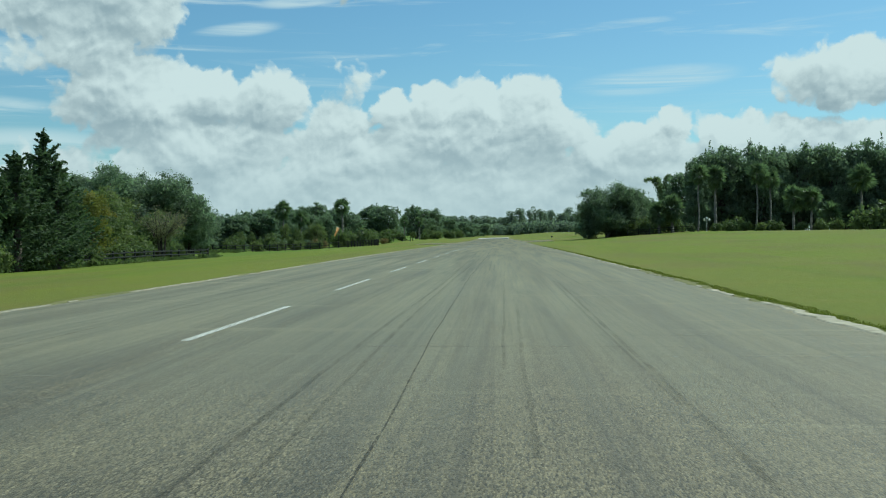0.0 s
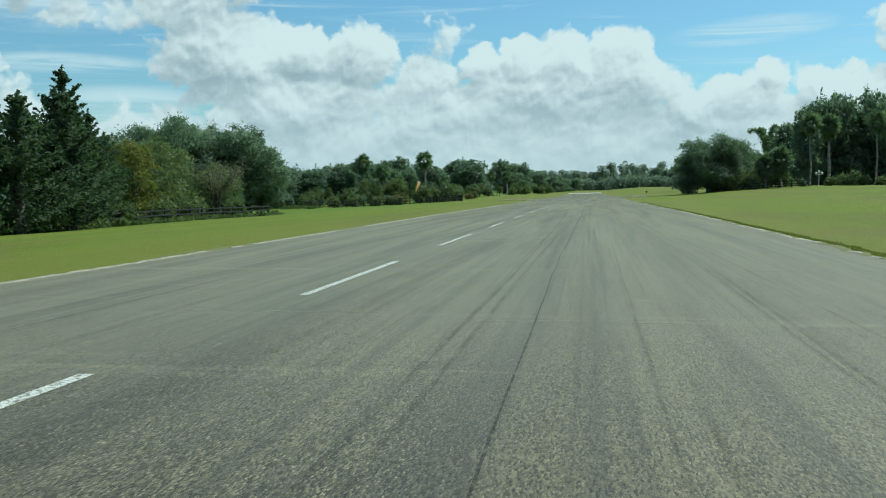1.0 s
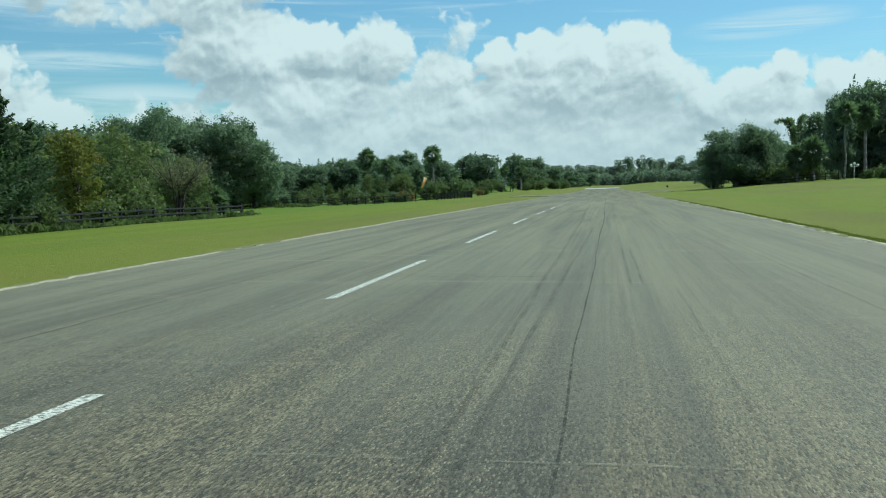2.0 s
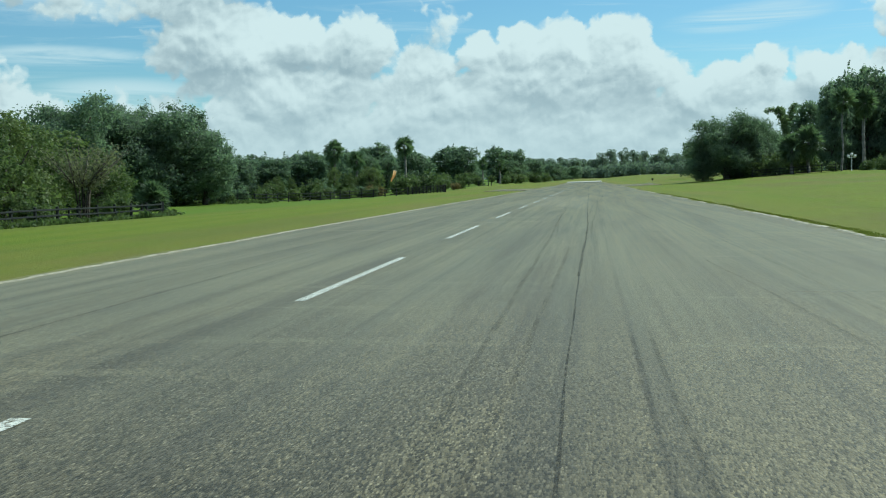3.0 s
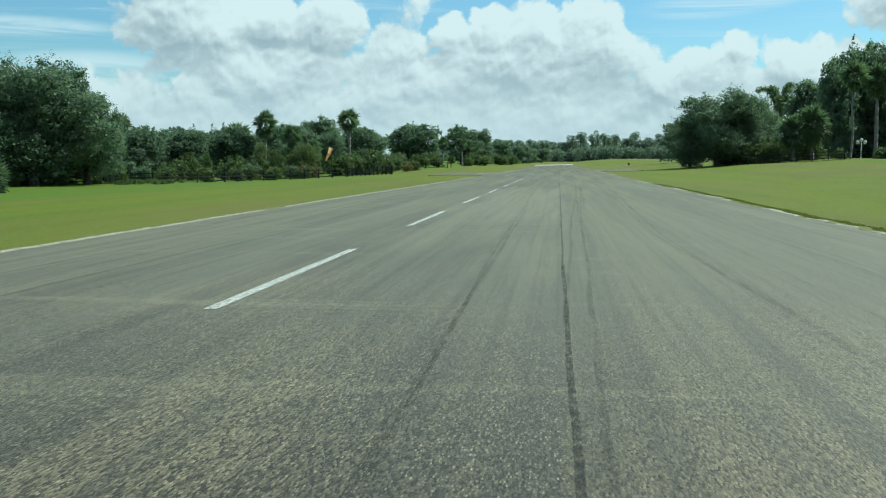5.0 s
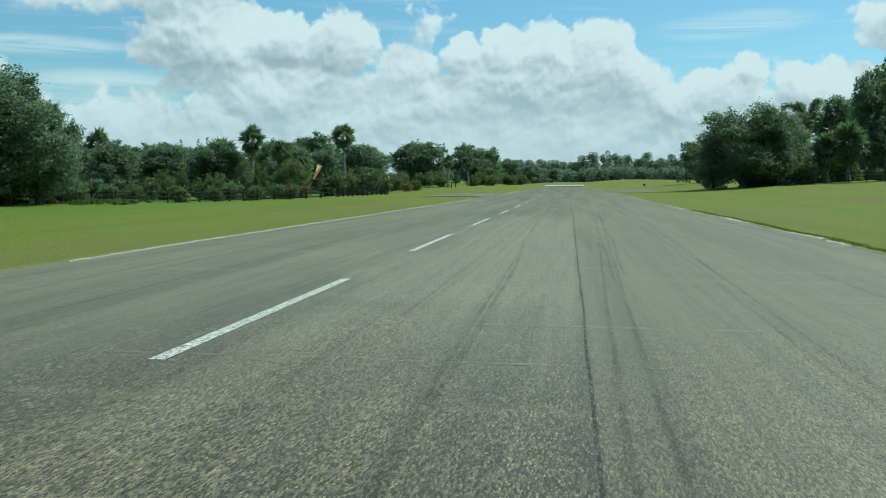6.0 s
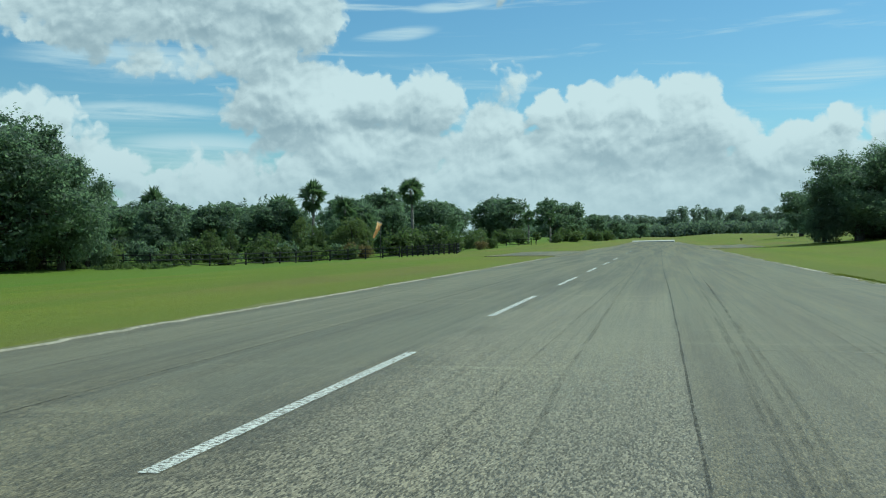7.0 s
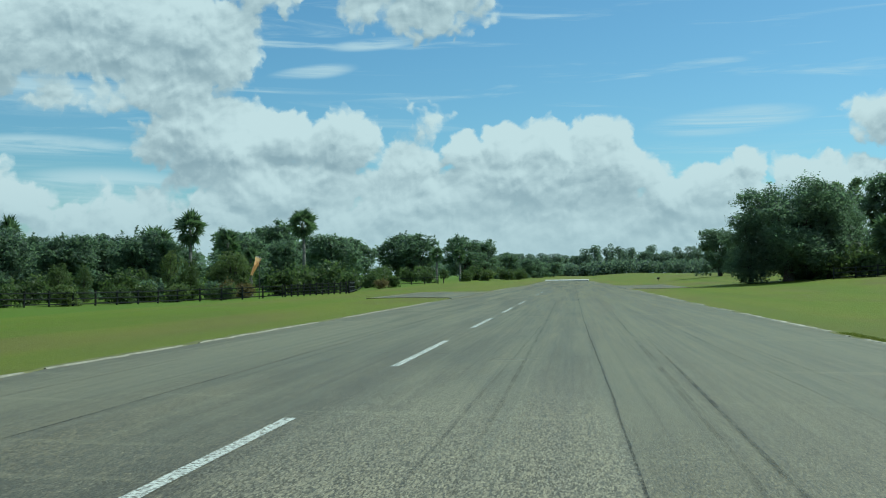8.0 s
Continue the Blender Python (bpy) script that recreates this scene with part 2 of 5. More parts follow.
    dust = net.math("ADD", dust, net.step(rollers, 0.56, 0.70, 0.0, 0.25), clamp=True)
    net.put(sh.inputs["Sheen Weight"], dust)
    sh.inputs["Sheen Roughness"].default_value = 0.25
    sh.inputs["Sheen Tint"].default_value = (1.0, 0.82, 0.52, 1.0)
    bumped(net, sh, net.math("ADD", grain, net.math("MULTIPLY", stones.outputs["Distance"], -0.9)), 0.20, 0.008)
    return m


def make_grass():
    m, net, sh = material("mown_grass")
    co = net.add("ShaderNodeTexCoord").outputs["Object"]
    fine = net.noise(co, 16.0, 5.0, 0.75)
    mid = net.noise(co, 0.45, 6.0, 0.7)
    wide = net.noise(net.scaled(co, (0.05, 0.022, 1.0)), 1.0, 4.0, 0.55, 0.4)
    mown = net.noise(net.scaled(co, (0.33, 0.012, 1.0)), 1.0, 3.0, 0.5)
    sep = net.add("ShaderNodeSeparateXYZ")
    net.put(sep.inputs[0], co)
    c = net.mix(net.step(fine, 0.25, 0.75), (0.068, 0.102, 0.008), (0.205, 0.246, 0.022))
    c = net.mix(net.step(mid, 0.42, 0.66, 0.0, 0.55), c, (0.180, 0.170, 0.028))
    c = net.mix(net.step(wide, 0.45, 0.62, 0.0, 0.62), c, (0.165, 0.150, 0.038))
    bands = net.noise(net.scaled(co, (0.16, 0.05, 1.0)), 1.0, 5.0, 0.65, 0.5)
    c = net.mix(net.step(bands, 0.48, 0.64, 0.0, 0.48), c, (0.130, 0.115, 0.036))
    c = net.mix(net.step(mown, 0.5, 0.64, 0.0, 0.40), c, (0.090, 0.150, 0.010))
    # drier along the pavement, lusher in the hollow below the wood
    away = net.math("ADD", net.math("ABSOLUTE", net.math("ADD", sep.outputs[0], 1.9)), net.math("MULTIPLY_ADD", mid, 8.0, -4.0))
    c = net.mix(net.step(away, 6.5, 13.0, 0.26, 0.0), c, (0.175, 0.150, 0.050))
    c = net.mix(net.step(sep.outputs[0], -34.0, -24.0, 0.65, 0.0), c, (0.088, 0.165, 0.012))
    net.put(sh.inputs["Base Color"], c)
    sh.inputs["Roughness"].default_value = 0.9
    sh.inputs["Specular IOR Level"].default_value = 0.15
    bumped(net, sh, net.math("ADD", fine, net.math("MULTIPLY", mid, 2.0)), 0.6, 0.07)
    return m


def make_leaf(name, dark, light, tint, glow=0.32, gloss=0.5):
    m = bpy.data.materials.new(name)
    m.use_nodes = True
    net = Net(m.node_tree)
    isl = net.add("ShaderNodeNewGeometry").outputs["Random Per Island"]
    own = net.add("ShaderNodeObjectInfo").outputs["Random"]
    co = net.add("ShaderNodeTexCoord").outputs["Object"]
    c = net.mix(isl, dark, light)
    c = net.mix(net.step(net.noise(co, 0.35, 3.0), 0.45, 0.7, 0.0, 0.55), c, tint)
    c = net.mix(net.math("MULTIPLY", own, 0.35), c, net.mix(0.5, c, tint))
    sh = net.add("ShaderNodeBsdfPrincipled")
    net.put(sh.inputs["Base Color"], c)
    sh.inputs["Roughness"].default_value = gloss
    sh.inputs["Specular IOR Level"].default_value = 0.18
    tr = net.add("ShaderNodeBsdfTranslucent")
    net.put(tr.inputs[0], net.mix(1.0, c, (1.03, 1.20, 0.80), "MULTIPLY"))
    mx = net.add("ShaderNodeMixShader")
    mx.inputs[0].default_value = glow
    net.put(mx.inputs[1], sh.outputs[0])
    net.put(mx.inputs[2], tr.outputs[0])
    net.put(net.add("ShaderNodeOutputMaterial").inputs[0], mx.outputs[0])
    return m


def make_plain(name, a, b, scale=3.0, rough=0.8, bump=0.3, stretch=(1.0, 1.0, 1.0), distance=0.01):
    m, net, sh = material(name)
    co = net.scaled(net.add("ShaderNodeTexCoord").outputs["Object"], stretch)
    n = net.noise(co, scale, 6.0, 0.65)
    big = net.noise(co, scale * 0.17, 3.0, 0.5)
    c = net.mix(net.step(n, 0.3, 0.7), a, b)
    c = net.mix(net.step(big, 0.45, 0.7, 0.0, 0.4), c, a)
    net.put(sh.inputs["Base Color"], c)
    net.put(sh.inputs["Roughness"], net.step(n, 0.2, 0.8, rough - 0.08, min(1.0, rough + 0.08)))
    sh.inputs["Specular IOR Level"].default_value = 0.3
    bumped(net, sh, n, bump, distance)
    return m


def make_worn(name, colour, other, lo, hi, scale, stretch=(1.0, 1.0, 1.0), most=1.0):
    """Thin paint or rubber on the asphalt: worn through where the noise is low."""
    m, net, sh = material(name)
    co = net.add("ShaderNodeTexCoord").outputs["Object"]
    n = net.noise(net.scaled(co, stretch), scale, 6.0, 0.75)
    net.put(sh.inputs["Base Color"], net.mix(net.noise(co, scale * 0.4, 3.0), colour, other))
    net.put(sh.inputs["Alpha"], net.step(n, lo, hi, 0.0, most))
    sh.inputs["Roughness"].default_value = 0.85
    sh.inputs["Specular IOR Level"].default_value = 0.25
    return m


ASPHALT = make_asphalt()
GRASS = make_grass()
BLADE = make_leaf("grass_blade", (0.11, 0.14, 0.025), (0.20, 0.20, 0.045), (0.22, 0.18, 0.07), 0.45, 0.8)
OAK = make_leaf("oak_leaf", (0.132, 0.172, 0.132), (0.222, 0.268, 0.202), (0.170, 0.214, 0.160), 0.66, 0.5)
CEDAR = make_leaf("cedar_leaf", (0.062, 0.096, 0.056), (0.112, 0.152, 0.078), (0.098, 0.134, 0.068), 0.45, 0.7)
LIGHT = make_leaf("pale_leaf", (0.125, 0.160, 0.062), (0.200, 0.230, 0.095), (0.175, 0.195, 0.075), 0.45)
GOLD = make_leaf("autumn_leaf", (0.14, 0.165, 0.040), (0.22, 0.22, 0.058), (0.24, 0.18, 0.045), 0.45)
MOSS = make_leaf("grey_moss", (0.15, 0.15, 0.095), (0.24, 0.23, 0.145), (0.19, 0.175, 0.10), 0.45, 0.8)
RUST = make_leaf("dry_leaf", (0.19, 0.145, 0.070), (0.32, 0.24, 0.13), (0.25, 0.18, 0.085), 0.4, 0.8)
BUSH = make_leaf("bush_leaf", (0.085, 0.118, 0.052), (0.160, 0.195, 0.082), (0.140, 0.160, 0.062), 0.48)
PALM = make_leaf("palm_leaf", (0.082, 0.118, 0.072), (0.150, 0.190, 0.112), (0.125, 0.160, 0.082), 0.52, 0.4)
# needles paled and blued in the colour to imitate haze over the distance
HAZED_PINE = make_leaf("hazed_pine_needle", (0.165, 0.205, 0.172), (0.230, 0.270, 0.225), (0.205, 0.243, 0.200), 0.48, 0.6)
BAMBOO = make_leaf("bamboo_leaf", (0.17, 0.22, 0.12), (0.28, 0.33, 0.19), (0.22, 0.27, 0.14), 0.45)
BARK = make_plain("bark", (0.045, 0.038, 0.030), (0.11, 0.095, 0.075), 6.0, 0.9, 0.6, (3.0, 3.0, 0.6), 0.05)
PALM_BARK = make_plain("palm_bark", (0.12, 0.11, 0.095), (0.25, 0.23, 0.20), 5.0, 0.9, 0.6, (1.0, 1.0, 3.0), 0.04)
BOARD = make_plain("dark_stained_board", (0.010, 0.011, 0.010), (0.030, 0.032, 0.028), 5.0, 0.75, 0.4, (1.0, 1.0, 1.0))
SAND = make_plain("pale_limerock", (0.26, 0.235, 0.17), (0.52, 0.47, 0.36), 4.0, 0.95, 0.6, distance=0.03)
SOIL = make_plain("dry_thatch", (0.11, 0.115, 0.035), (0.20, 0.185, 0.065), 5.0, 0.95, 0.6, distance=0.03)
GRIT = make_plain("limerock_grit", (0.20, 0.185, 0.135), (0.38, 0.345, 0.26), 6.0, 0.95, 0.6, distance=0.02)
CONCRETE = make_plain("pale_concrete", (0.42, 0.40, 0.36), (0.56, 0.54, 0.49), 1.2, 0.9, 0.3)
STEEL = make_plain("painted_steel", (0.55, 0.55, 0.53), (0.72, 0.72, 0.70), 3.0, 0.5, 0.1)
WHITE = make_plain("white_enamel", (0.70, 0.70, 0.68), (0.82, 0.82, 0.80), 3.0, 0.4, 0.1)
SOCK = make_leaf("faded_orange_cloth", (0.84, 0.44, 0.30), (0.86, 0.50, 0.36), (0.88, 0.68, 0.58), 0.6, 0.85)
DARK = make_plain("black_rubber", (0.012, 0.012, 0.012), (0.03, 0.03, 0.03), 4.0, 0.8, 0.2)
PAINT = make_worn("worn_white_paint", (0.52, 0.51, 0.46), (0.68, 0.67, 0.60), 0.41, 0.53, 24.0, (0.8, 1.3, 1.0))
RUBBER = make_worn("tyre_rubber", (0.030, 0.030, 0.029), (0.055, 0.054, 0.050), 0.30, 0.72, 5.0, (1.0, 0.22, 1.0), 0.27)
CRACK = make_worn("seam_filler", (0.022, 0.022, 0.021), (0.050, 0.049, 0.045), 0.35, 0.60, 30.0, (1.0, 0.35, 1.0), 0.60)
CHALK = make_worn("scraped_asphalt", (0.28, 0.26, 0.20), (0.38, 0.36, 0.28), 0.38, 0.72, 6.0, (0.3, 1.0, 1.0), 0.60)

# ---------------------------------------------------------------- the lie of the land


def ease(v):
    v = min(1.0, max(0.0, v))
    return v * v * (3 - 2 * v)


def lie(x, y):
    """Height of the ground."""
    # the runway sags a little and rises again towards its end
    z = 0.14 * ease((y - 200) / 160) - 0.17 * ease((y - 60) / 110)
    if x > 5.0:
        z += 2.0 * ease((x - 5.5) / 42) * ease((y + 40) / 120) + 0.5 * ease((y - 150) / 200) * ease((x - 6) / 20)
    if x < -9.0:
        z -= 1.4 * ease((-9 - x) / 37) * (1 - ease((y - 205) / 150))
    far = max(0.0, math.hypot(x, y - 60) - 420)
    z += 1.2 * ease(far / 500)
    if (x > 5.2 or x < -9.2) and far == 0:
        near = min(abs(x - 5.2), abs(x + 9.2), 6.0) / 6.0
        z += 0.07 * near * noise.noise(Vector((x * 0.11, y * 0.07, 3.0)))
    return z


def mesh_ob(name, verts, faces, mat, parent=None, smooth=False):
    me = bpy.data.meshes.new(name)
    me.from_pydata(verts, [], faces)
    me.materials.append(mat)
    if smooth:
        me.polygons.foreach_set("use_smooth", [True] * len(me.polygons))
    me.update()
    ob = new(name, me)
    if parent is not None:
        ob.parent = parent
    return ob


def part(name, bm, mat, parent=None, label="", smooth=False):
    me = bpy.data.meshes.new(name)
    bm.to_mesh(me)
    bm.free()
    me.materials.append(mat)
    if smooth:
        me.polygons.foreach_set("use_smooth", [True] * len(me.polygons))
    ob = new(name, me)
    if parent is not None:
        ob.parent = parent
    if label:
        tagged(ob, label)
    return ob


def shared(name, me, parent, m=None):
    """One more piece on a mesh that others use too."""
    ob = new(name, me)
    ob.parent = parent
    if m is not None:
        ob.matrix_basis = m
    return ob


LEFT, RIGHT = -8.62, 4.9               # edges of the runway
DASH_X = -3.92
TAXI_L, TAXI_R = (163.0, 197.0), (214.0, 262.0)   # where taxiways leave it
END = 352.0


def edge_left(y):
    w = 0.08 * noise.noise(Vector((y * 0.21, 1.7, 0.0))) + 0.06 * noise.noise(Vector((y * 1.1, 4.0, 0.0)))
    x = LEFT + w
    if y > TAXI_L[1]:
        x += 0.8 * ease((y - TAXI_L[1]) / 60)
    return x


def edge_right(y):
    w = 0.15 * noise.noise(Vector((y * 0.23, 8.3, 0.0))) + 0.12 * noise.noise(Vector((y * 1.2, 2.0, 0.0)))
    x = RIGHT + w
    if y > TAXI_R[1]:
        x -= 1.2 * ease((y - TAXI_R[1]) / 60)
    return x


def steps(a, b, near, grow, least):
    """Stations along a line, close together near the middle of it and wider further off."""
    out, v = [a], a
    while v < b:
        v += max(least, abs(v - near) * grow)
        out.append(min(v, b))
    return out


def make_ground():
    ys = steps(-400.0, 3200.0, 60.0, 0.03, 2.0)
    right = steps(5.4, 1800.0, 5.4, 0.10, 0.8)
    xs = sorted([-4.0 - v for v in right] + [-9.2, -7.0, -4.0, -1.0, 2.0, 5.0] + right)
    verts, faces = [], []
    for y in ys:
        for x in xs:
            z = lie(x, y)
            if -9.1 < x < 5.15 and y < END:
                z -= 0.04
            verts.append((x, y, z))
    n = len(xs)
    for j in range(len(ys) - 1):
        for i in range(n - 1):
            a = j * n + i
            faces.append((a, a + 1, a + n + 1, a + n))
    ob = mesh_ob("ground", verts, faces, GRASS, smooth=True)
    tagged(ob, "mown grass field with dry yellowish patches", "grass", kind="structure")


def strip_mesh(name, rows, mat, parent=None, skirt=0.0):
    """A strip from rows of left and right points; skirt: depth of its sides."""
    verts, faces = [], []
    for l, r in rows:
        verts += [l, r]
        if skirt:
            verts += [(l[0], l[1], l[2] - skirt), (r[0], r[1], r[2] - skirt)]
    k = 4 if skirt else 2
    for j in range(len(rows) - 1):
        a, b = j * k, (j + 1) * k
        faces.append((a, a + 1, b + 1, b))
        if skirt:
            faces += [(a + 2, a, b, b + 2), (a + 1, a + 3, b + 3, b + 1)]
    if skirt:
        a = (len(rows) - 1) * k
        faces += [(0, 2, 3, 1), (a, a + 1, a + 3, a + 2)]
    return mesh_ob(name, verts, faces, mat, parent)


def make_runway():
    ys = steps(-60.0, END, 30.0, 0.008, 0.35)
    verts, faces = [], []
    cols = 9
    for y in ys:
        l, r = edge_left(y), edge_right(y)
        for i in range(cols):
            x = l + (r - l) * i / (cols - 1)
            verts.append((x, y, lie(-2, y) + 0.012))
        verts += [(r + 0.02, y, lie(-2, y) - 0.16), (l - 0.02, y, lie(-2, y) - 0.16)]
    k = cols + 2
    for j in range(len(ys) - 1):
        a, b = j * k, (j + 1) * k
        for i in range(cols):
            faces.append((a + i, a + i + 1, b + i + 1, b + i))
        faces.append((a + cols + 1, a, b, b + cols + 1))
    ob = mesh_ob("runway", verts, faces, ASPHALT)
    tagged(ob, "weathered grey asphalt runway with tyre marks", "runway", kind="structure")
    return ob


def make_taxiway(name, side, y0, y1, reach, label):
    rows = []
    n = 40
    for i in range(n + 1):
        s = i / n
        x = (edge_left(0.5 * (y0 + y1)) + 0.4 - reach * s) if side < 0 else (edge_right(0.5 * (y0 + y1)) - 0.4 + reach * s)
        flare = 5.0 * max(0.0, 1 - s * 7) ** 2
        w = 0.25 * noise.noise(Vector((x * 0.4, y0, 0)))
        rows.append(((x, y0 - flare + w, lie(x, y0) + 0.035), (x, y1 + flare + w, lie(x, y1) + 0.035)))
    if side > 0:
        rows = [(b, a) for a, b in rows]
    rows = [(b, a) for a, b in rows]
    ob = strip_mesh(name, rows, ASPHALT, skirt=0.15)
    tagged(ob, label, "taxiway", kind="structure")


make_ground()
runway = make_runway()
make_taxiway("taxiway", -1, TAXI_L[0] + 5, TAXI_L[1] - 5, 6.0, "pale paved taxiway leaving the runway beside the fence")
make_taxiway("taxiway", 1, TAXI_R[0] + 6, TAXI_R[1] - 6, 7.0, "pale paved taxiway leaving the runway through the grass")
slab_z = lie(-2, END)
slab = strip_mesh("end_slab", [((-7.7, END, slab_z + 0.10), (2.4, END, slab_z + 0.30)),
                               ((-7.9, END + 5, slab_z + 0.21), (2.6, END + 5, slab_z + 0.42)),
                               ((-8.0, END + 11, slab_z + 0.28), (2.7, END + 11, slab_z + 0.50))], CONCRETE, skirt=0.9)
tagged(slab, "pale raised concrete slab across the runway's far end", "pavement", kind="structure")


def ribbon(name, points, width, mat, lift, label, category, rough=0.12, seed=0.0, kind=""):
    """A mark that lies on the runway along a line of points, with an uneven width."""
    rows = []
    for (x0, y0), (x1, y1) in zip(points, points[1:]):
        n = max(2, int((y1 - y0) / 0.6))
        for i in range(n):
            s = i / n
            x, y = x0 + (x1 - x0) * (0.5 * s + 0.5 * ease(s)), y0 + (y1 - y0) * s
            w = width * (1 + rough * 2 * noise.noise(Vector((y * 0.9, seed, 0))))
            x += 0.02 * noise.noise(Vector((y * 0.35, seed + 5, 0)))
            z = lie(-2, y) + 0.012 + lift
            rows.append(((x - w / 2, y, z), (x + w / 2, y, z)))
    ob = strip_mesh(name, rows, mat)
    tagged(ob, label, category, kind=kind)
    return ob


# ---------------------------------------------------------------- trees


def leaf_arrays(points, normals, sizes, aspect, rng):
    """Small four-cornered leaves at the points, each turned about its own normal."""
    n = len(points)
    nor = normals / np.maximum(np.linalg.norm(normals, axis=1, keepdims=True), 1e-6)
    ref = rng.normal(size=(n, 3))
    u = np.cross(nor, ref)
    u /= np.maximum(np.linalg.norm(u, axis=1, keepdims=True), 1e-6)
    v = np.cross(nor, u)
    s = sizes[:, None]
    lift = nor * s * 0.18
    quad = np.stack([points - u * s, points + v * s * aspect + lift, points + u * s, points - v * s * aspect + lift], 1)
    return quad.reshape(-1, 3)


def quad_mesh(name, verts, mat):
    n = len(verts) // 4
    me = bpy.data.meshes.new(name)
    me.vertices.add(len(verts))
    me.vertices.foreach_set("co", verts.astype(np.float32).ravel())
    me.loops.add(4 * n)
    me.loops.foreach_set("vertex_index", np.arange(4 * n, dtype=np.int32))
    me.polygons.add(n)
    me.polygons.foreach_set("loop_start", np.arange(0, 4 * n, 4, dtype=np.int32))
    me.materials.append(mat)
    me.update(calc_edges=True)
    me.validate()
    return me


def shell_points(lobes, count, rng, inner=0.72, up=0.15):
    """Points on the outside of a heap of balls, where leaves catch the light."""
    c = np.array([l[:3] for l in lobes], float)
    r = np.array([l[3] for l in lobes], float)
    pick = rng.choice(len(lobes), size=count * 2, p=r ** 2 / (r ** 2).sum())
    d = rng.normal(size=(count * 2, 3))
    d[:, 2] += up
    d /= np.linalg.norm(d, axis=1, keepdims=True)
    rad = r[pick] * (0.70 + 0.42 * rng.random(count * 2) ** 0.8)
    p = c[pick] + d * rad[:, None] * np.array([1, 1, 0.82])
    deep = np.min(np.linalg.norm(p[:, None, :] - c[None], axis=2) / r[None], axis=1)
    keep = np.where(deep > inner * 0.86)[0][:count]
    return p[keep], d[keep]


def limb(bm, a, b, r0, r1, sides=6):
    a, b = Vector(a), Vector(b)
    q = (b - a).to_track_quat("Z", "Y")
    rings = []
    for p, r in ((a, r0), (b, r1)):
        rings.append([bm.verts.new(p + q @ Vector((r * math.cos(2 * math.pi * i / sides), r * math.sin(2 * math.pi * i / sides), 0))) for i in range(sides)])
    for i in range(sides):
        j = (i + 1) % sides
        bm.faces.new((rings[0][i], rings[0][j], rings[1][j], rings[1][i]))
    bm.faces.new(rings[1])


def bough(bm, points, r0, r1, sides=6):
    n = len(points) - 1
    for i in range(n):
        limb(bm, points[i], points[i + 1], r0 + (r1 - r0) * i / n, r0 + (r1 - r0) * (i + 1) / n, sides)


def tree(name, trunk_bm, crown_me, label, category="tree", bark=None, group="", crown_name="crown"):
    root = new(name)
    part("trunk", trunk_bm, bark or BARK, root, smooth=True)
    shared(crown_name, crown_me, root)
    tagged(root, label, category, group)
    return root


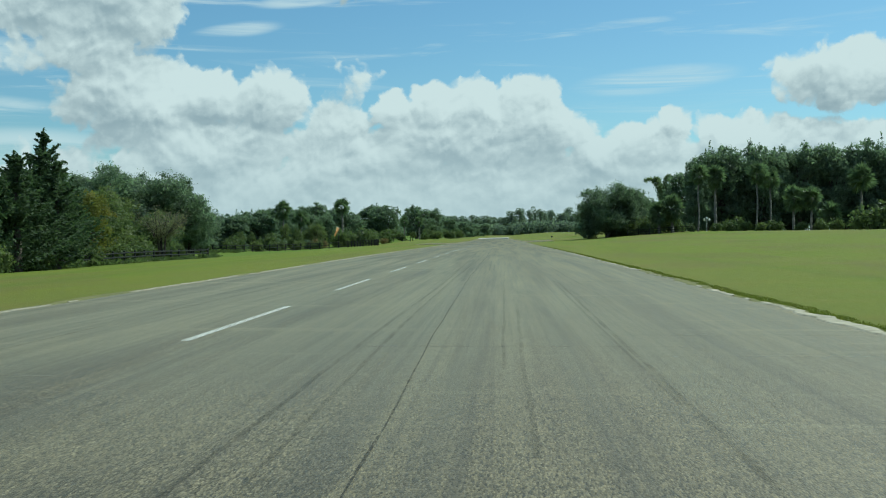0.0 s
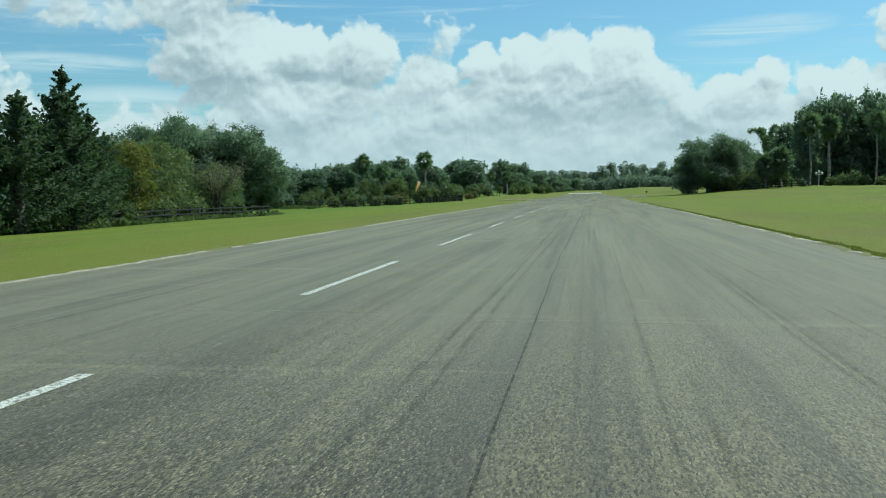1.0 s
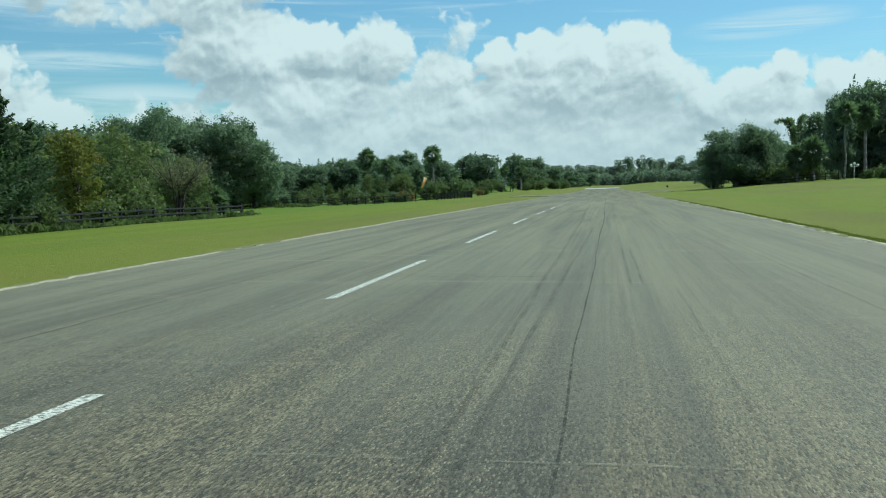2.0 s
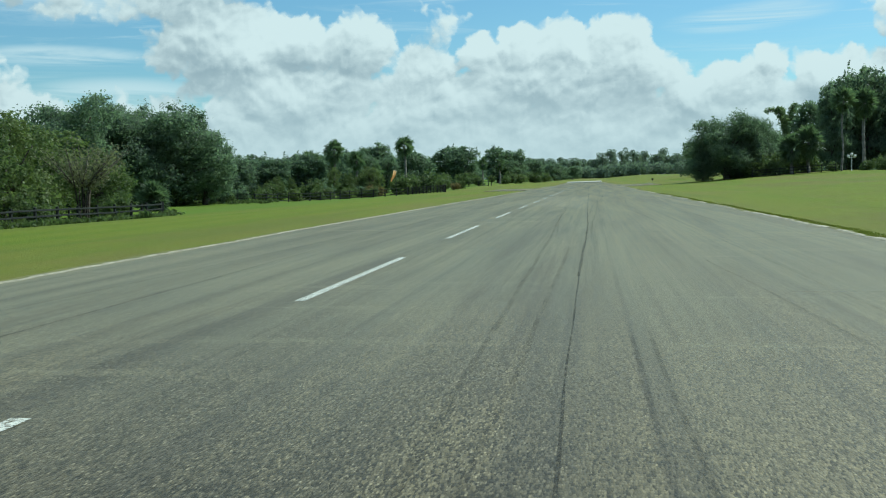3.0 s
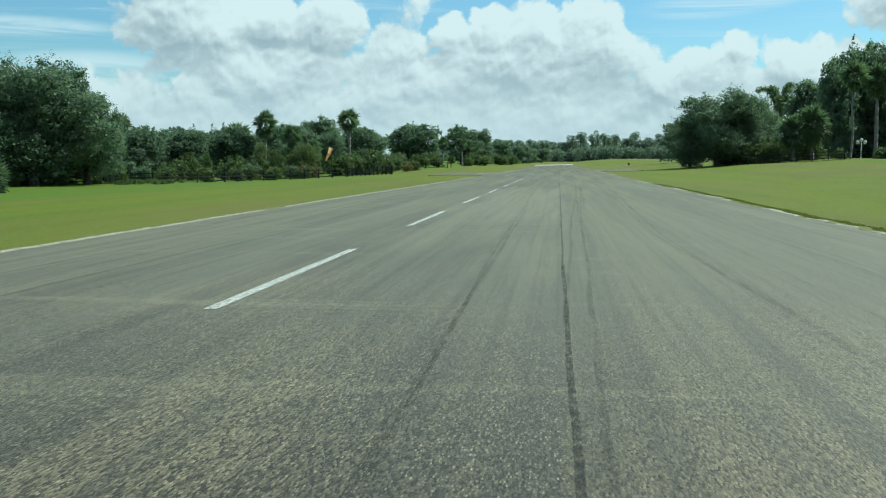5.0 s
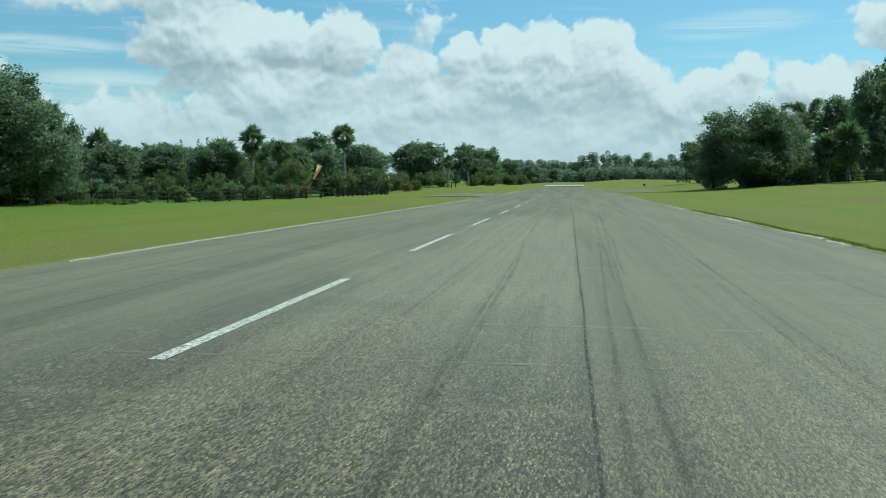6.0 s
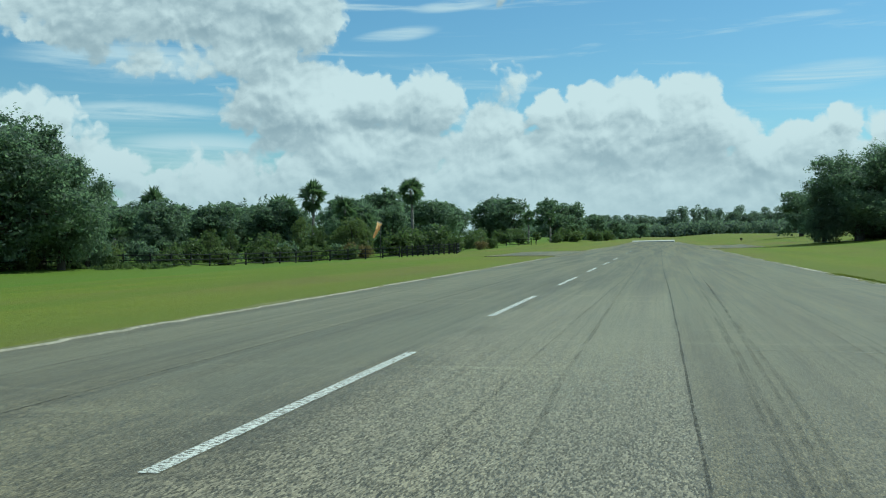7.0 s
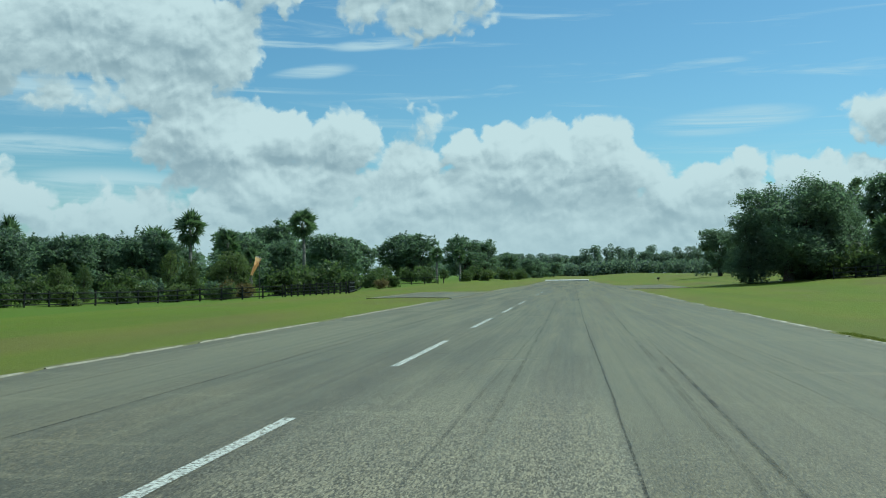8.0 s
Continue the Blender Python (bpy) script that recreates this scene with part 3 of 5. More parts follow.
def make_oak(seed, leaf=OAK, count=13000, size=0.17, label="broad live oak with a dense dark green crown", low=0.22, wide=1.0):
    """A broad tree, 10 m high and about 9 m across, its crown an uneven heap of leafy boughs."""
    rng = np.random.default_rng(seed)
    lobes, main = [], []
    for i in range(11):
        a = i * 2.39996 + rng.normal() * 0.4
        h = low + (1.0 - low) * (i + rng.random()) / 11.0
        reach = math.sqrt(max(0.06, 1 - ((h - 0.42) / 0.62) ** 2))
        rr = (0.45 + 0.55 * rng.random()) * reach * 3.4 * wide
        rad = 1.1 + 0.9 * rng.random()
        main.append((rr * math.cos(a), rr * math.sin(a), min(10.0 - rad, 10 * h * 0.93), rad))
    main.append((rng.normal() * 0.5, rng.normal() * 0.5, 6.4, 2.4))
    main.append((rng.normal() * 0.6, rng.normal() * 0.6, 10 * low + 2.2, 2.3 * wide))
    for x, y, z, r in main:
        lobes.append((x, y, z, r * 0.86))
        for k in range(5):
            d = rng.normal(size=3)
            d[2] = abs(d[2]) * 0.9 - 0.2
            d /= np.linalg.norm(d)
            lobes.append((x + d[0] * r * 0.8, y + d[1] * r * 0.8, min(9.75, max(0.5, z + d[2] * r * 0.8)), r * (0.30 + 0.28 * rng.random())))
    # a dim core, and sprays of leaves with gaps between them on the outside
    core, core_d = shell_points([(x, y, z, r * 0.80) for x, y, z, r in lobes], count // 4, rng, inner=0.6)
    each = 16
    spray, spray_d = shell_points(lobes, count * 3 // (4 * each), rng)
    tall = 0.5 + rng.random((len(spray), 1))
    spray = spray + spray_d * (0.45 * rng.random((len(spray), 1)) ** 2)
    k = np.repeat(np.arange(len(spray)), each)
    flat = rng.normal(size=(len(k), 3)) * (0.24, 0.24, 0.13) * tall[k]
    p = np.vstack([core, spray[k] + flat + spray_d[k] * 0.10 * rng.normal(size=(len(k), 1))])
    d = np.vstack([core_d, spray_d[k] + (0, 0, 0.5)])
    # twigs that stand out of the outline
    m = count // 10
    k = rng.choice(len(p), m)
    p = np.vstack([p, p[k] + d[k] * 0.30 * rng.random((m, 1))])
    d = np.vstack([d, d[k]])
    # sprigs that reach past the outline, mostly upwards
    up = np.where(d[:, 2] > -0.1)[0]
    for j in rng.choice(up, 80):
        reach = d[j] * 0.7 + np.array([0, 0, 0.5]) + rng.normal(size=3) * 0.35
        n = 6 + count // 900
        t = rng.random((n, 1))
        p = np.vstack([p, p[j] + reach * 0.48 * t ** 1.3 * (0.5 + 0.5 * rng.random()) + rng.normal(size=(n, 3)) * 0.09])
        d = np.vstack([d, rng.normal(size=(n, 3))])
    p[:, 2] = np.maximum(p[:, 2], 0.15)
    sizes = size * (0.5 + 0.9 * rng.random(len(p)))
    me = quad_mesh("oak_crown", leaf_arrays(p, d + rng.normal(size=d.shape) * 0.8, sizes, 0.6, rng), leaf)
    bm = bmesh.new()
    bough(bm, [(0, 0, -0.4), (0.1, 0.05, 1.2), (0.0, 0.15, 2.6)], 0.42, 0.30, 8)
    for l in main[:11]:
        mid = (l[0] * 0.4, l[1] * 0.4, 2.4 + (l[2] - 2.4) * 0.55)
        bough(bm, [(0, 0.12, 2.3), mid, (l[0] * 0.92, l[1] * 0.92, l[2])], 0.19, 0.05, 5)
    return tree("oak_tree", bm, me, label)


def make_cedar(seed, label="dense dark green cedar with a pointed crown"):
    """A conifer, 10 m high and 5 m across at its foot, with upswept ragged sprays that end in points."""
    rng = np.random.default_rng(seed)
    pts, nor = [], []
    for i in range(135):
        h = 0.02 + 0.94 * rng.random() ** 0.85
        a = rng.random() * 6.283
        reach = 2.8 * (1 - h) ** 0.85 * (0.40 + 0.80 * rng.random()) + 0.12
        rise = 0.45 + 0.55 * rng.random()
        n = int(36 + 64 * (1 - h))
        s = rng.random(n) ** 0.55
        # a plume that narrows to a point, sweeping outwards and up
        q = np.stack([np.cos(a) * reach * s, np.sin(a) * reach * s, 10 * h + rise * reach * s ** 1.5], 1)
        q += rng.normal(size=(n, 3)) * (0.025 + 0.16 * (0.35 + 0.65 * (1 - h)) * (1 - s))[:, None]
        pts.append(q)
        nor.append(np.tile([math.cos(a), math.sin(a), 0.4], (n, 1)))
    # the dim inside, close to the trunk
    h, a = rng.random(1300) ** 1.2 * 0.9, rng.random(1300) * 6.283
    r = (1 - h) * 1.3 * np.sqrt(rng.random(1300))
    pts.append(np.stack([np.cos(a) * r, np.sin(a) * r, 10 * h + 0.3], 1))
    nor.append(np.stack([np.cos(a), np.sin(a), 0 * a], 1))
    t = rng.random((90, 1))
    pts.append(np.hstack([rng.normal(size=(90, 2)) * 0.17 * (1.05 - t), 8.6 + 1.6 * t]))
    nor.append(rng.normal(size=(90, 3)))
    p, d = np.vstack(pts), np.vstack(nor)
    p[:, 2] = np.maximum(p[:, 2], 0.1)
    sizes = 0.105 * (0.5 + 0.9 * rng.random(len(p)))
    me = quad_mesh("cedar_crown", leaf_arrays(p, d + rng.normal(size=d.shape) * 0.7, sizes, 0.5, rng), CEDAR)
    bm = bmesh.new()
    bough(bm, [(0, 0, -0.4), (0.05, 0, 3), (0, 0.05, 6), (0, 0, 9.6)], 0.24, 0.02, 7)
    return tree("cedar_tree", bm, me, label)


def make_pine(seed, label="tall slash pine with a bare trunk and tufted top"):
    """A pine, 20 m high, tufts of needles on short boughs near the top."""
    rng = np.random.default_rng(seed)
    bm = bmesh.new()
    bend = rng.normal() * 0.4
    bough(bm, [(0, 0, -0.5), (bend * 0.3, 0, 7), (bend, 0.2, 14), (bend, 0, 19.2)], 0.30, 0.08, 7)
    lobes = []
    for i in range(17):
        h = 8.5 + 11 * rng.random()
        a = rng.random() * 6.283
        r = (0.5 + 3.6 * rng.random()) * (1.0 - 0.45 * (h - 8.5) / 11)
        c = (bend + r * math.cos(a), r * math.sin(a), h, 1.2 + 1.2 * rng.random())
        bough(bm, [(bend, 0, h - 0.9), c[:3]], 0.09, 0.03, 4)
        lobes.append(c)
    p, d = shell_points(lobes, 1700, rng, inner=0.5)
    sizes = 0.34 * (0.6 + 0.9 * rng.random(len(p)))
    me = quad_mesh("pine_crown", leaf_arrays(p, d + rng.normal(size=d.shape), sizes, 0.5, rng), HAZED_PINE)
    return tree("pine_tree", bm, me, label)


def make_bush(seed, leaf, label, count=2000, size=0.115, tall=1.0):
    """A shrub, 2 m high and about 2.4 m across."""
    rng = np.random.default_rng(seed)
    lobes = []
    for i in range(9):
        a, r = rng.random() * 6.283, 0.85 * rng.random() ** 0.5
        lobes.append((r * math.cos(a), r * math.sin(a), (0.35 + 1.05 * rng.random() * (1 - 0.35 * r)) * tall, 0.38 + 0.25 * rng.random()))
    spray, spray_d = shell_points(lobes, count // 10, rng, up=0.3)
    spray = spray + spray_d * (0.40 * rng.random((len(spray), 1)) ** 2)
    k = np.repeat(np.arange(len(spray)), 10)
    p, d = spray[k] + rng.normal(size=(len(k), 3)) * (0.12, 0.12, 0.09), spray_d[k]
    m = count // 8
    k = rng.choice(len(p), m)
    p = np.vstack([p, p[k] + d[k] * (0.1 + 0.3 * rng.random((m, 1)))])
    d = np.vstack([d, d[k]])
    p[:, 2] = np.maximum(p[:, 2], 0.02)
    sizes = size * (0.55 + 0.9 * rng.random(len(p)))
    me = quad_mesh("bush_crown", leaf_arrays(p, d + rng.normal(size=d.shape) * 0.8, sizes, 0.6, rng), leaf)
    bm = bmesh.new()
    for l in lobes[:6]:
        bough(bm, [(0.1 * l[0], 0.1 * l[1], -0.2), (l[0] * 0.6, l[1] * 0.6, l[2] * 0.5), l[:3]], 0.05, 0.015, 4)
    return tree("shrub", bm, me, label, "shrub", crown_name="foliage")


def make_bare(seed, label="half-bare grey tree hung with pale moss"):
    """A thin-leaved tree, 5 m high, its many stems showing."""
    rng = np.random.default_rng(seed)
    bm = bmesh.new()
    pts = []
    for i in range(9):
        a = rng.random() * 6.283
        base = (0.25 * math.cos(a), 0.25 * math.sin(a), -0.3)
        r = 0.7 + 1.5 * rng.random()
        mid = (r * 0.35 * math.cos(a), r * 0.35 * math.sin(a), 2.2)
        for j in range(4):
            b = a + rng.normal() * 0.55
            end = (r * 1.3 * math.cos(b), r * 1.3 * math.sin(b), 3.3 + 1.6 * rng.random())
            bough(bm, [base, mid, end], 0.07, 0.012, 4)
            for s in rng.random(60):
                q = np.array(mid) + (np.array(end) - np.array(mid)) * s
                pts.append(q + rng.normal(size=3) * (0.22, 0.22, 0.30))
    p = np.array(pts)
    me = quad_mesh("moss_crown", leaf_arrays(p, rng.normal(size=p.shape), 0.095 * (0.5 + rng.random(len(p))), 0.5, rng), MOSS)
    return tree("bare_tree", bm, me, label)


def fan_leaf(seed, blade, stalk, splits=15):
    """A fan-shaped palm leaf: a stalk and a half round of pointed, drooping fingers."""
    rng = np.random.default_rng(seed)
    verts, faces = [(-0.025, 0, 0), (0.025, 0, 0), (0.02, stalk, 0.0), (-0.02, stalk, 0.0)], [(0, 1, 2, 3)]
    for i in range(splits):
        a = -1.95 + 3.9 * i / (splits - 1)
        ln = blade * (0.78 + 0.3 * rng.random()) * (1.0 - 0.18 * abs(a))
        w = 0.085 * blade
        d = Vector((math.sin(a), math.cos(a), 0))
        sx = Vector((d.y, -d.x, 0))
        o = Vector((0, stalk, 0))
        k = len(verts)
        tipdrop = -ln * (0.04 + 0.20 * rng.random())
        for q in (o, o + d * ln * 0.55 + sx * w * 0.75 + Vector((0, 0, 0.05)), o + d * ln + Vector((0, 0, tipdrop)), o + d * ln * 0.55 - sx * w * 0.75 + Vector((0, 0, -0.02))):
            verts.append(tuple(q))
        faces.append((k, k + 1, k + 2, k + 3))
    me = bpy.data.meshes.new("frond")
    me.from_pydata(verts, [], faces)
    me.materials.append(PALM)
    return me


FANS = [fan_leaf(11 + i, 1.22, 0.66, 17) for i in range(3)]


def make_palm(seed, height, fronds=26, label="", size=1.0, thick=0.2, lean=0.0, dead=5):
    rng = np.random.default_rng(seed)
    root = new("palm_tree")
    bm = bmesh.new()
    n = max(3, int(height / 1.2))
    top = Vector((lean, 0, height))
    pts = [(lean * (i / n) ** 2, 0.12 * math.sin(i * 0.9 + seed), -0.3 + (height + 0.3) * i / n) for i in range(n + 1)]
    bough(bm, pts, thick * 1.25, thick * 0.85, 8)
    part("trunk", bm, PALM_BARK, root, smooth=True)
    for i in range(fronds + dead):
        a = i * 2.39996 + rng.normal() * 0.15
        if i < fronds:
            rise = 84 - 116 * (i / (fronds - 1)) ** 1.1 + rng.normal() * 6
        else:
            rise = -62 + rng.normal() * 10
        s = size * (0.85 + 0.3 * rng.random())
        m = Matrix.Translation(top + Vector((0, 0, -0.25 * (i / fronds)))) @ Euler((0, 0, a)).to_matrix().to_4x4() @ Euler((radians(rise), 0, 0)).to_matrix().to_4x4() @ Euler((0, rng.uniform(-1.2, 1.2), 0)).to_matrix().to_4x4()
        shared("frond", FANS[i % 3], root, m @ Matrix.Diagonal((s, s, s, 1)))
    tagged(root, label or "tall fan palm with a ragged round crown", "palm tree")
    return root


def stand(ob, x, y, s=1.0, sz=None, turn=0.0, sink=0.0):
    """Set a tree on the ground, scaled."""
    m = pose(x, y, lie(x, y) - sink, 0, 0, turn) @ Matrix.Diagonal((s, s, sz if sz else s, 1))
    ob.matrix_basis = m
    return ob


def again(ob, x, y, s=1.0, sz=None, turn=0.0, sink=0.0):
    keep = ob.matrix_basis.copy()
    ob.matrix_basis = Matrix.Identity(4)
    c = copy_thing(ob, pose(x, y, lie(x, y) - sink, 0, 0, turn) @ Matrix.Diagonal((s, s, sz if sz else s, 1)))
    ob.matrix_basis = keep
    return c


class Kind:
    """A few trees of one kind; the first call for each sets it in place, later calls copy it."""

    def __init__(self, makers):
        self.makers, self.made, self.count = makers, [None] * len(makers), 0

    def at(self, x, y, s=1.0, sz=None, turn=None, which=None, label="", sink=0.0):
        i = self.count % len(self.makers) if which is None else which
        self.count += 1
        turn = (self.count * 137.5) % 360 if turn is None else turn
        if self.made[i] is None:
            ob = self.made[i] = stand(self.makers[i](), x, y, s, sz, turn, sink)
        else:
            ob = again(self.made[i], x, y, s, sz, turn, sink)
        if label:
            tagged(ob, label)
        return ob


def top_to(x, y, z, full):
    """The height scale that brings a tree of that full height up to z."""
    return (z - lie(x, y)) / full


oaks = Kind([lambda: make_oak(1, low=0.06), lambda: make_oak(2, low=0.04, wide=1.15), lambda: make_oak(3, low=0.08), lambda: make_oak(4, low=0.05, wide=0.9)])
near_oaks = Kind([lambda: make_oak(21, count=34000, size=0.105, low=0.05, wide=1.15), lambda: make_oak(23, count=34000, size=0.105, low=0.11, wide=1.15), lambda: make_oak(22, count=34000, size=0.105, low=0.05, wide=1.1)])
cedars = Kind([lambda: make_cedar(5), lambda: make_cedar(6)])
pines = Kind([lambda: make_pine(7), lambda: make_pine(8), lambda: make_pine(9)])
bushes = Kind([lambda: make_bush(31, BUSH, "rounded green shrub at the wood's edge"), lambda: make_bush(32, BUSH, "rounded green shrub at the wood's edge", tall=1.2),
               lambda: make_bush(33, LIGHT, "pale yellowish green shrub at the wood's edge"),
               lambda: make_bush(34, OAK, "dark green undergrowth under the trees", tall=1.2), lambda: make_bush(35, OAK, "dark green undergrowth under the trees")])


def oak(x, y, top, radius, **more):
    """A live oak whose crown reaches a height and a half width."""
    return oaks.at(x, y, radius / 4.4, top_to(x, y, top, 10.0), **more)


def palm(x, y, top, seed, size=1.0, fronds=23, lean=0.0, label="", dead=5, thick=0.2):
    z = lie(x, y)
    p = make_palm(seed, top - z - 1.1 * size, fronds, label, size, thick, lean, dead)
    return stand(p, x, y, 1.0, turn=(seed * 77) % 360)


# --- the cedars and the mixed wood beside the first fence
for x, y, top, r in ((-29.4, 61.5, 6.4, 1.35), (-29.2, 66.5, 6.6, 1.4), (-32.0, 71.0, 9.0, 1.3), (-31.2, 68.6, 7.4, 1.4), (-30.8, 64.0, 6.8, 1.4), (-33.2, 76.5, 6.8, 1.2), (-34.6, 81.5, 5.6, 0.85),
                     (-36.5, 60.0, 8.6, 1.1), (-38.0, 67.5, 8.2, 1.1), (-38.5, 74.0, 7.4, 1.1), (-29.6, 56.5, 8.4, 1.1), (-29.2, 51.5, 8.8, 1.05), (-36.0, 53.0, 9.0, 1.1),
                     (-33.5, 64.0, 8.0, 1.1), (-34.5, 57.0, 8.6, 1.1), (-36.5, 78.5, 6.6, 1.0)):
    cedars.at(x, y, r, top_to(x, y, top, 10.2))

golden = stand(make_oak(41, GOLD, 8000, 0.15, "slender tree turning from green to yellow and orange", low=0.05, wide=0.55), -36.0, 89.5, 0.62, top_to(-36, 89.5, 5.2, 10))
mixed = Kind([lambda: make_oak(42, LIGHT, 7500, 0.145, "thin-crowned pale green tree behind the fence", low=0.1, wide=0.8),
              lambda: make_oak(43, BUSH, 8000, 0.15, "mid-green young tree behind the fence", low=0.05, wide=0.8)])
for x, y, top, r, k in ((-40.8, 104.0, 6.3, 2.7, 0), (-38.0, 96.0, 4.6, 2.6, 1), (-44.0, 112.0, 6.0, 3.0, 1), (-37.0, 110.0, 4.0, 2.3, 1), (-42.0, 92.0, 6.0, 3.0, 0),
                        (-40.0, 85.0, 5.6, 2.7, 1), (-47.5, 122.0, 6.0, 3.2, 0), (-41.0, 118.0, 3.6, 2.2, 1)):
    mixed.at(x, y, r / 3.3, top_to(x, y, top, 10.0), which=k)
stand(make_bare(51), -33.6, 101.0, 1.08, top_to(-33.6, 101.0, 4.2, 4.9))
for x, y, s, k in ((-34.8, 97.5, 1.35, 2), (-33.0, 93.5, 0.9, 1), (-34.2, 106.5, 0.9, 0), (-32.5, 86.5, 0.9, 2), (-33.4, 82.0, 0.8, 0), (-31.0, 76.0, 0.75, 1),
                   (-36.6, 111.5, 1.0, 1), (-31.6, 59.5, 0.8, 2), (-29.0, 63.5, 0.7, 0), (-28.0, 55.0, 0.8, 2)):
    bushes.at(x, y, s, which=k)

# --- the tall oaks past the end of the fence
for x, y, top, r in ((-55.6, 166.0, 11.6, 8.0), (-59.5, 163.0, 11.9, 7.4), (-60.5, 150.0, 11.4, 7.5), (-57.0, 176.0, 9.3, 6.0), (-52.6, 172.0, 9.9, 4.6), (-52.4, 176.0, 6.4, 2.8), (-57.6, 168.0, 11.6, 4.8)):
    near_oaks.at(x, y, r / 5.0, top_to(x, y, top, 10.0))
oak(-68.0, 160.0, 10.5, 7.0)
oak(-66.0, 140.0, 9.4, 6.5)
oak(-58.0, 133.0, 7.2, 5.2)
oak(-72.0, 178.0, 9.6, 7.0)
oak(-66.0, 186.0, 8.0, 6.0)
oak(-84.0, 165.0, 10.5, 8.0)

# --- the lower wood behind the far fence
for x, y, top, r in ((-58.9, 203.0, 5.6, 3.8), (-54.0, 207.0, 5.3, 3.4), (-53.5, 226.0, 6.6, 4.6), (-47.5, 242.0, 7.2, 4.2), (-47.4, 262.0, 9.2, 4.8),
                     (-40.7, 272.0, 7.9, 4.5), (-64.5, 230.0, 5.6, 4.2), (-72.0, 225.0, 5.6, 4.4), (-80.0, 215.0, 6.0, 5.0), (-62.5, 214.0, 4.9, 2.2), (-61.0, 245.0, 7.0, 5.0),
                     (-90.0, 225.0, 7.0, 6.0), (-54.5, 275.0, 8.6, 5.4), (-62.0, 292.0, 9.0, 6.0), (-76.0, 262.0, 7.5, 6.0), (-43.0, 250.0, 6.4, 3.2), (-100.0, 250.0, 9.0, 7.0)):
    oak(x, y, top + 0.1, r * 1.1)
# further oaks along the runway
for x, y, top, r in ((-49.0, 385.0, 12.6, 7.5), (-42.0, 378.0, 12.4, 7.0), (-33.0, 402.0, 12.6, 7.0), (-27.5, 410.0, 11.5, 5.5), (-58.0, 370.0, 11.0, 7.0), (-66.0, 350.0, 10.5, 7.0),
                     (-27.0, 505.0, 10.0, 6.5), (-35.0, 490.0, 10.5, 7.5), (-21.8, 562.0, 8.7, 5.5), (-17.0, 640.0, 8.5, 6.0), (-76.0, 340.0, 10.0, 7.0), (-12.0, 700.0, 9.0, 7.0), (-52.0, 330.0, 8.5, 5.0), (-20.0, 600.0, 9.0, 6.0)):
    oak(x, y, top, r)

fill = random.Random(14)
for i in range(34):
    y = fill.uniform(196, 330)
    x = fill.uniform(-118, -52) + 0.10 * (y - 196)
    oak(x, y, fill.uniform(3.8, 5.6) + 0.022 * (y - 196), fill.uniform(3.6, 6.0), label="oak in the low mixed wood behind the fence")
for i in range(28):
    s_ = fill.uniform(0.0, 1.0)
    x, y = -74 + 36 * s_ + fill.uniform(-4, 1), 176 + 30 * s_ ** 1.6 + fill.uniform(3, 14)
    if i % 2:
        bushes.at(x, y, fill.uniform(0.7, 1.2), which=fill.choice((3, 3, 4, 4, 0)))
    else:
        top = fill.uniform(2.6, 5.2)
        mixed.at(x, y, top * fill.uniform(0.07, 0.13), top_to(x, y, top - 1.0, 10.0), which=fill.choice((0, 1, 1)), label="slender young tree behind the fence")

palm(-36.6, 238.0, 9.4, 3, 1.25, lean=0.5, label="tall fan palm with dead fronds under its crown")
palm(-48.3, 227.0, 8.3, 4, 1.3)
palm(-72.9, 228.0, 7.9, 5, 1.4)
palm(-53.5, 228.8, 6.4, 6, 1.6, fronds=34, label="stout cabbage palm with a dense hanging crown", dead=12)
palm(-45.2, 232.0, 6.6, 7, 1.2, label="fan palm with bright yellow-green fronds")
palm(-40.2, 226.0, 4.3, 8, 1.0)
palm(-54.8, 206.0, 2.2, 9, 1.7, fronds=24, label="low palm with long arching fronds in front of the wood")
palm(-61.5, 197.0, 2.6, 10, 1.2, fronds=20, label="low fan palm in front of the wood")
palm(-31.0, 330.0, 7.0, 12, 1.1)
palm(-27.0, 340.0, 7.2, 13, 1.1)
# the round fan palm that stands alone on the lawn
clump = palm(-46.9, 142.0, 0.95, 14, 1.10, fronds=84, label="low round fan palm standing alone on the lawn", dead=16, thick=0.28)

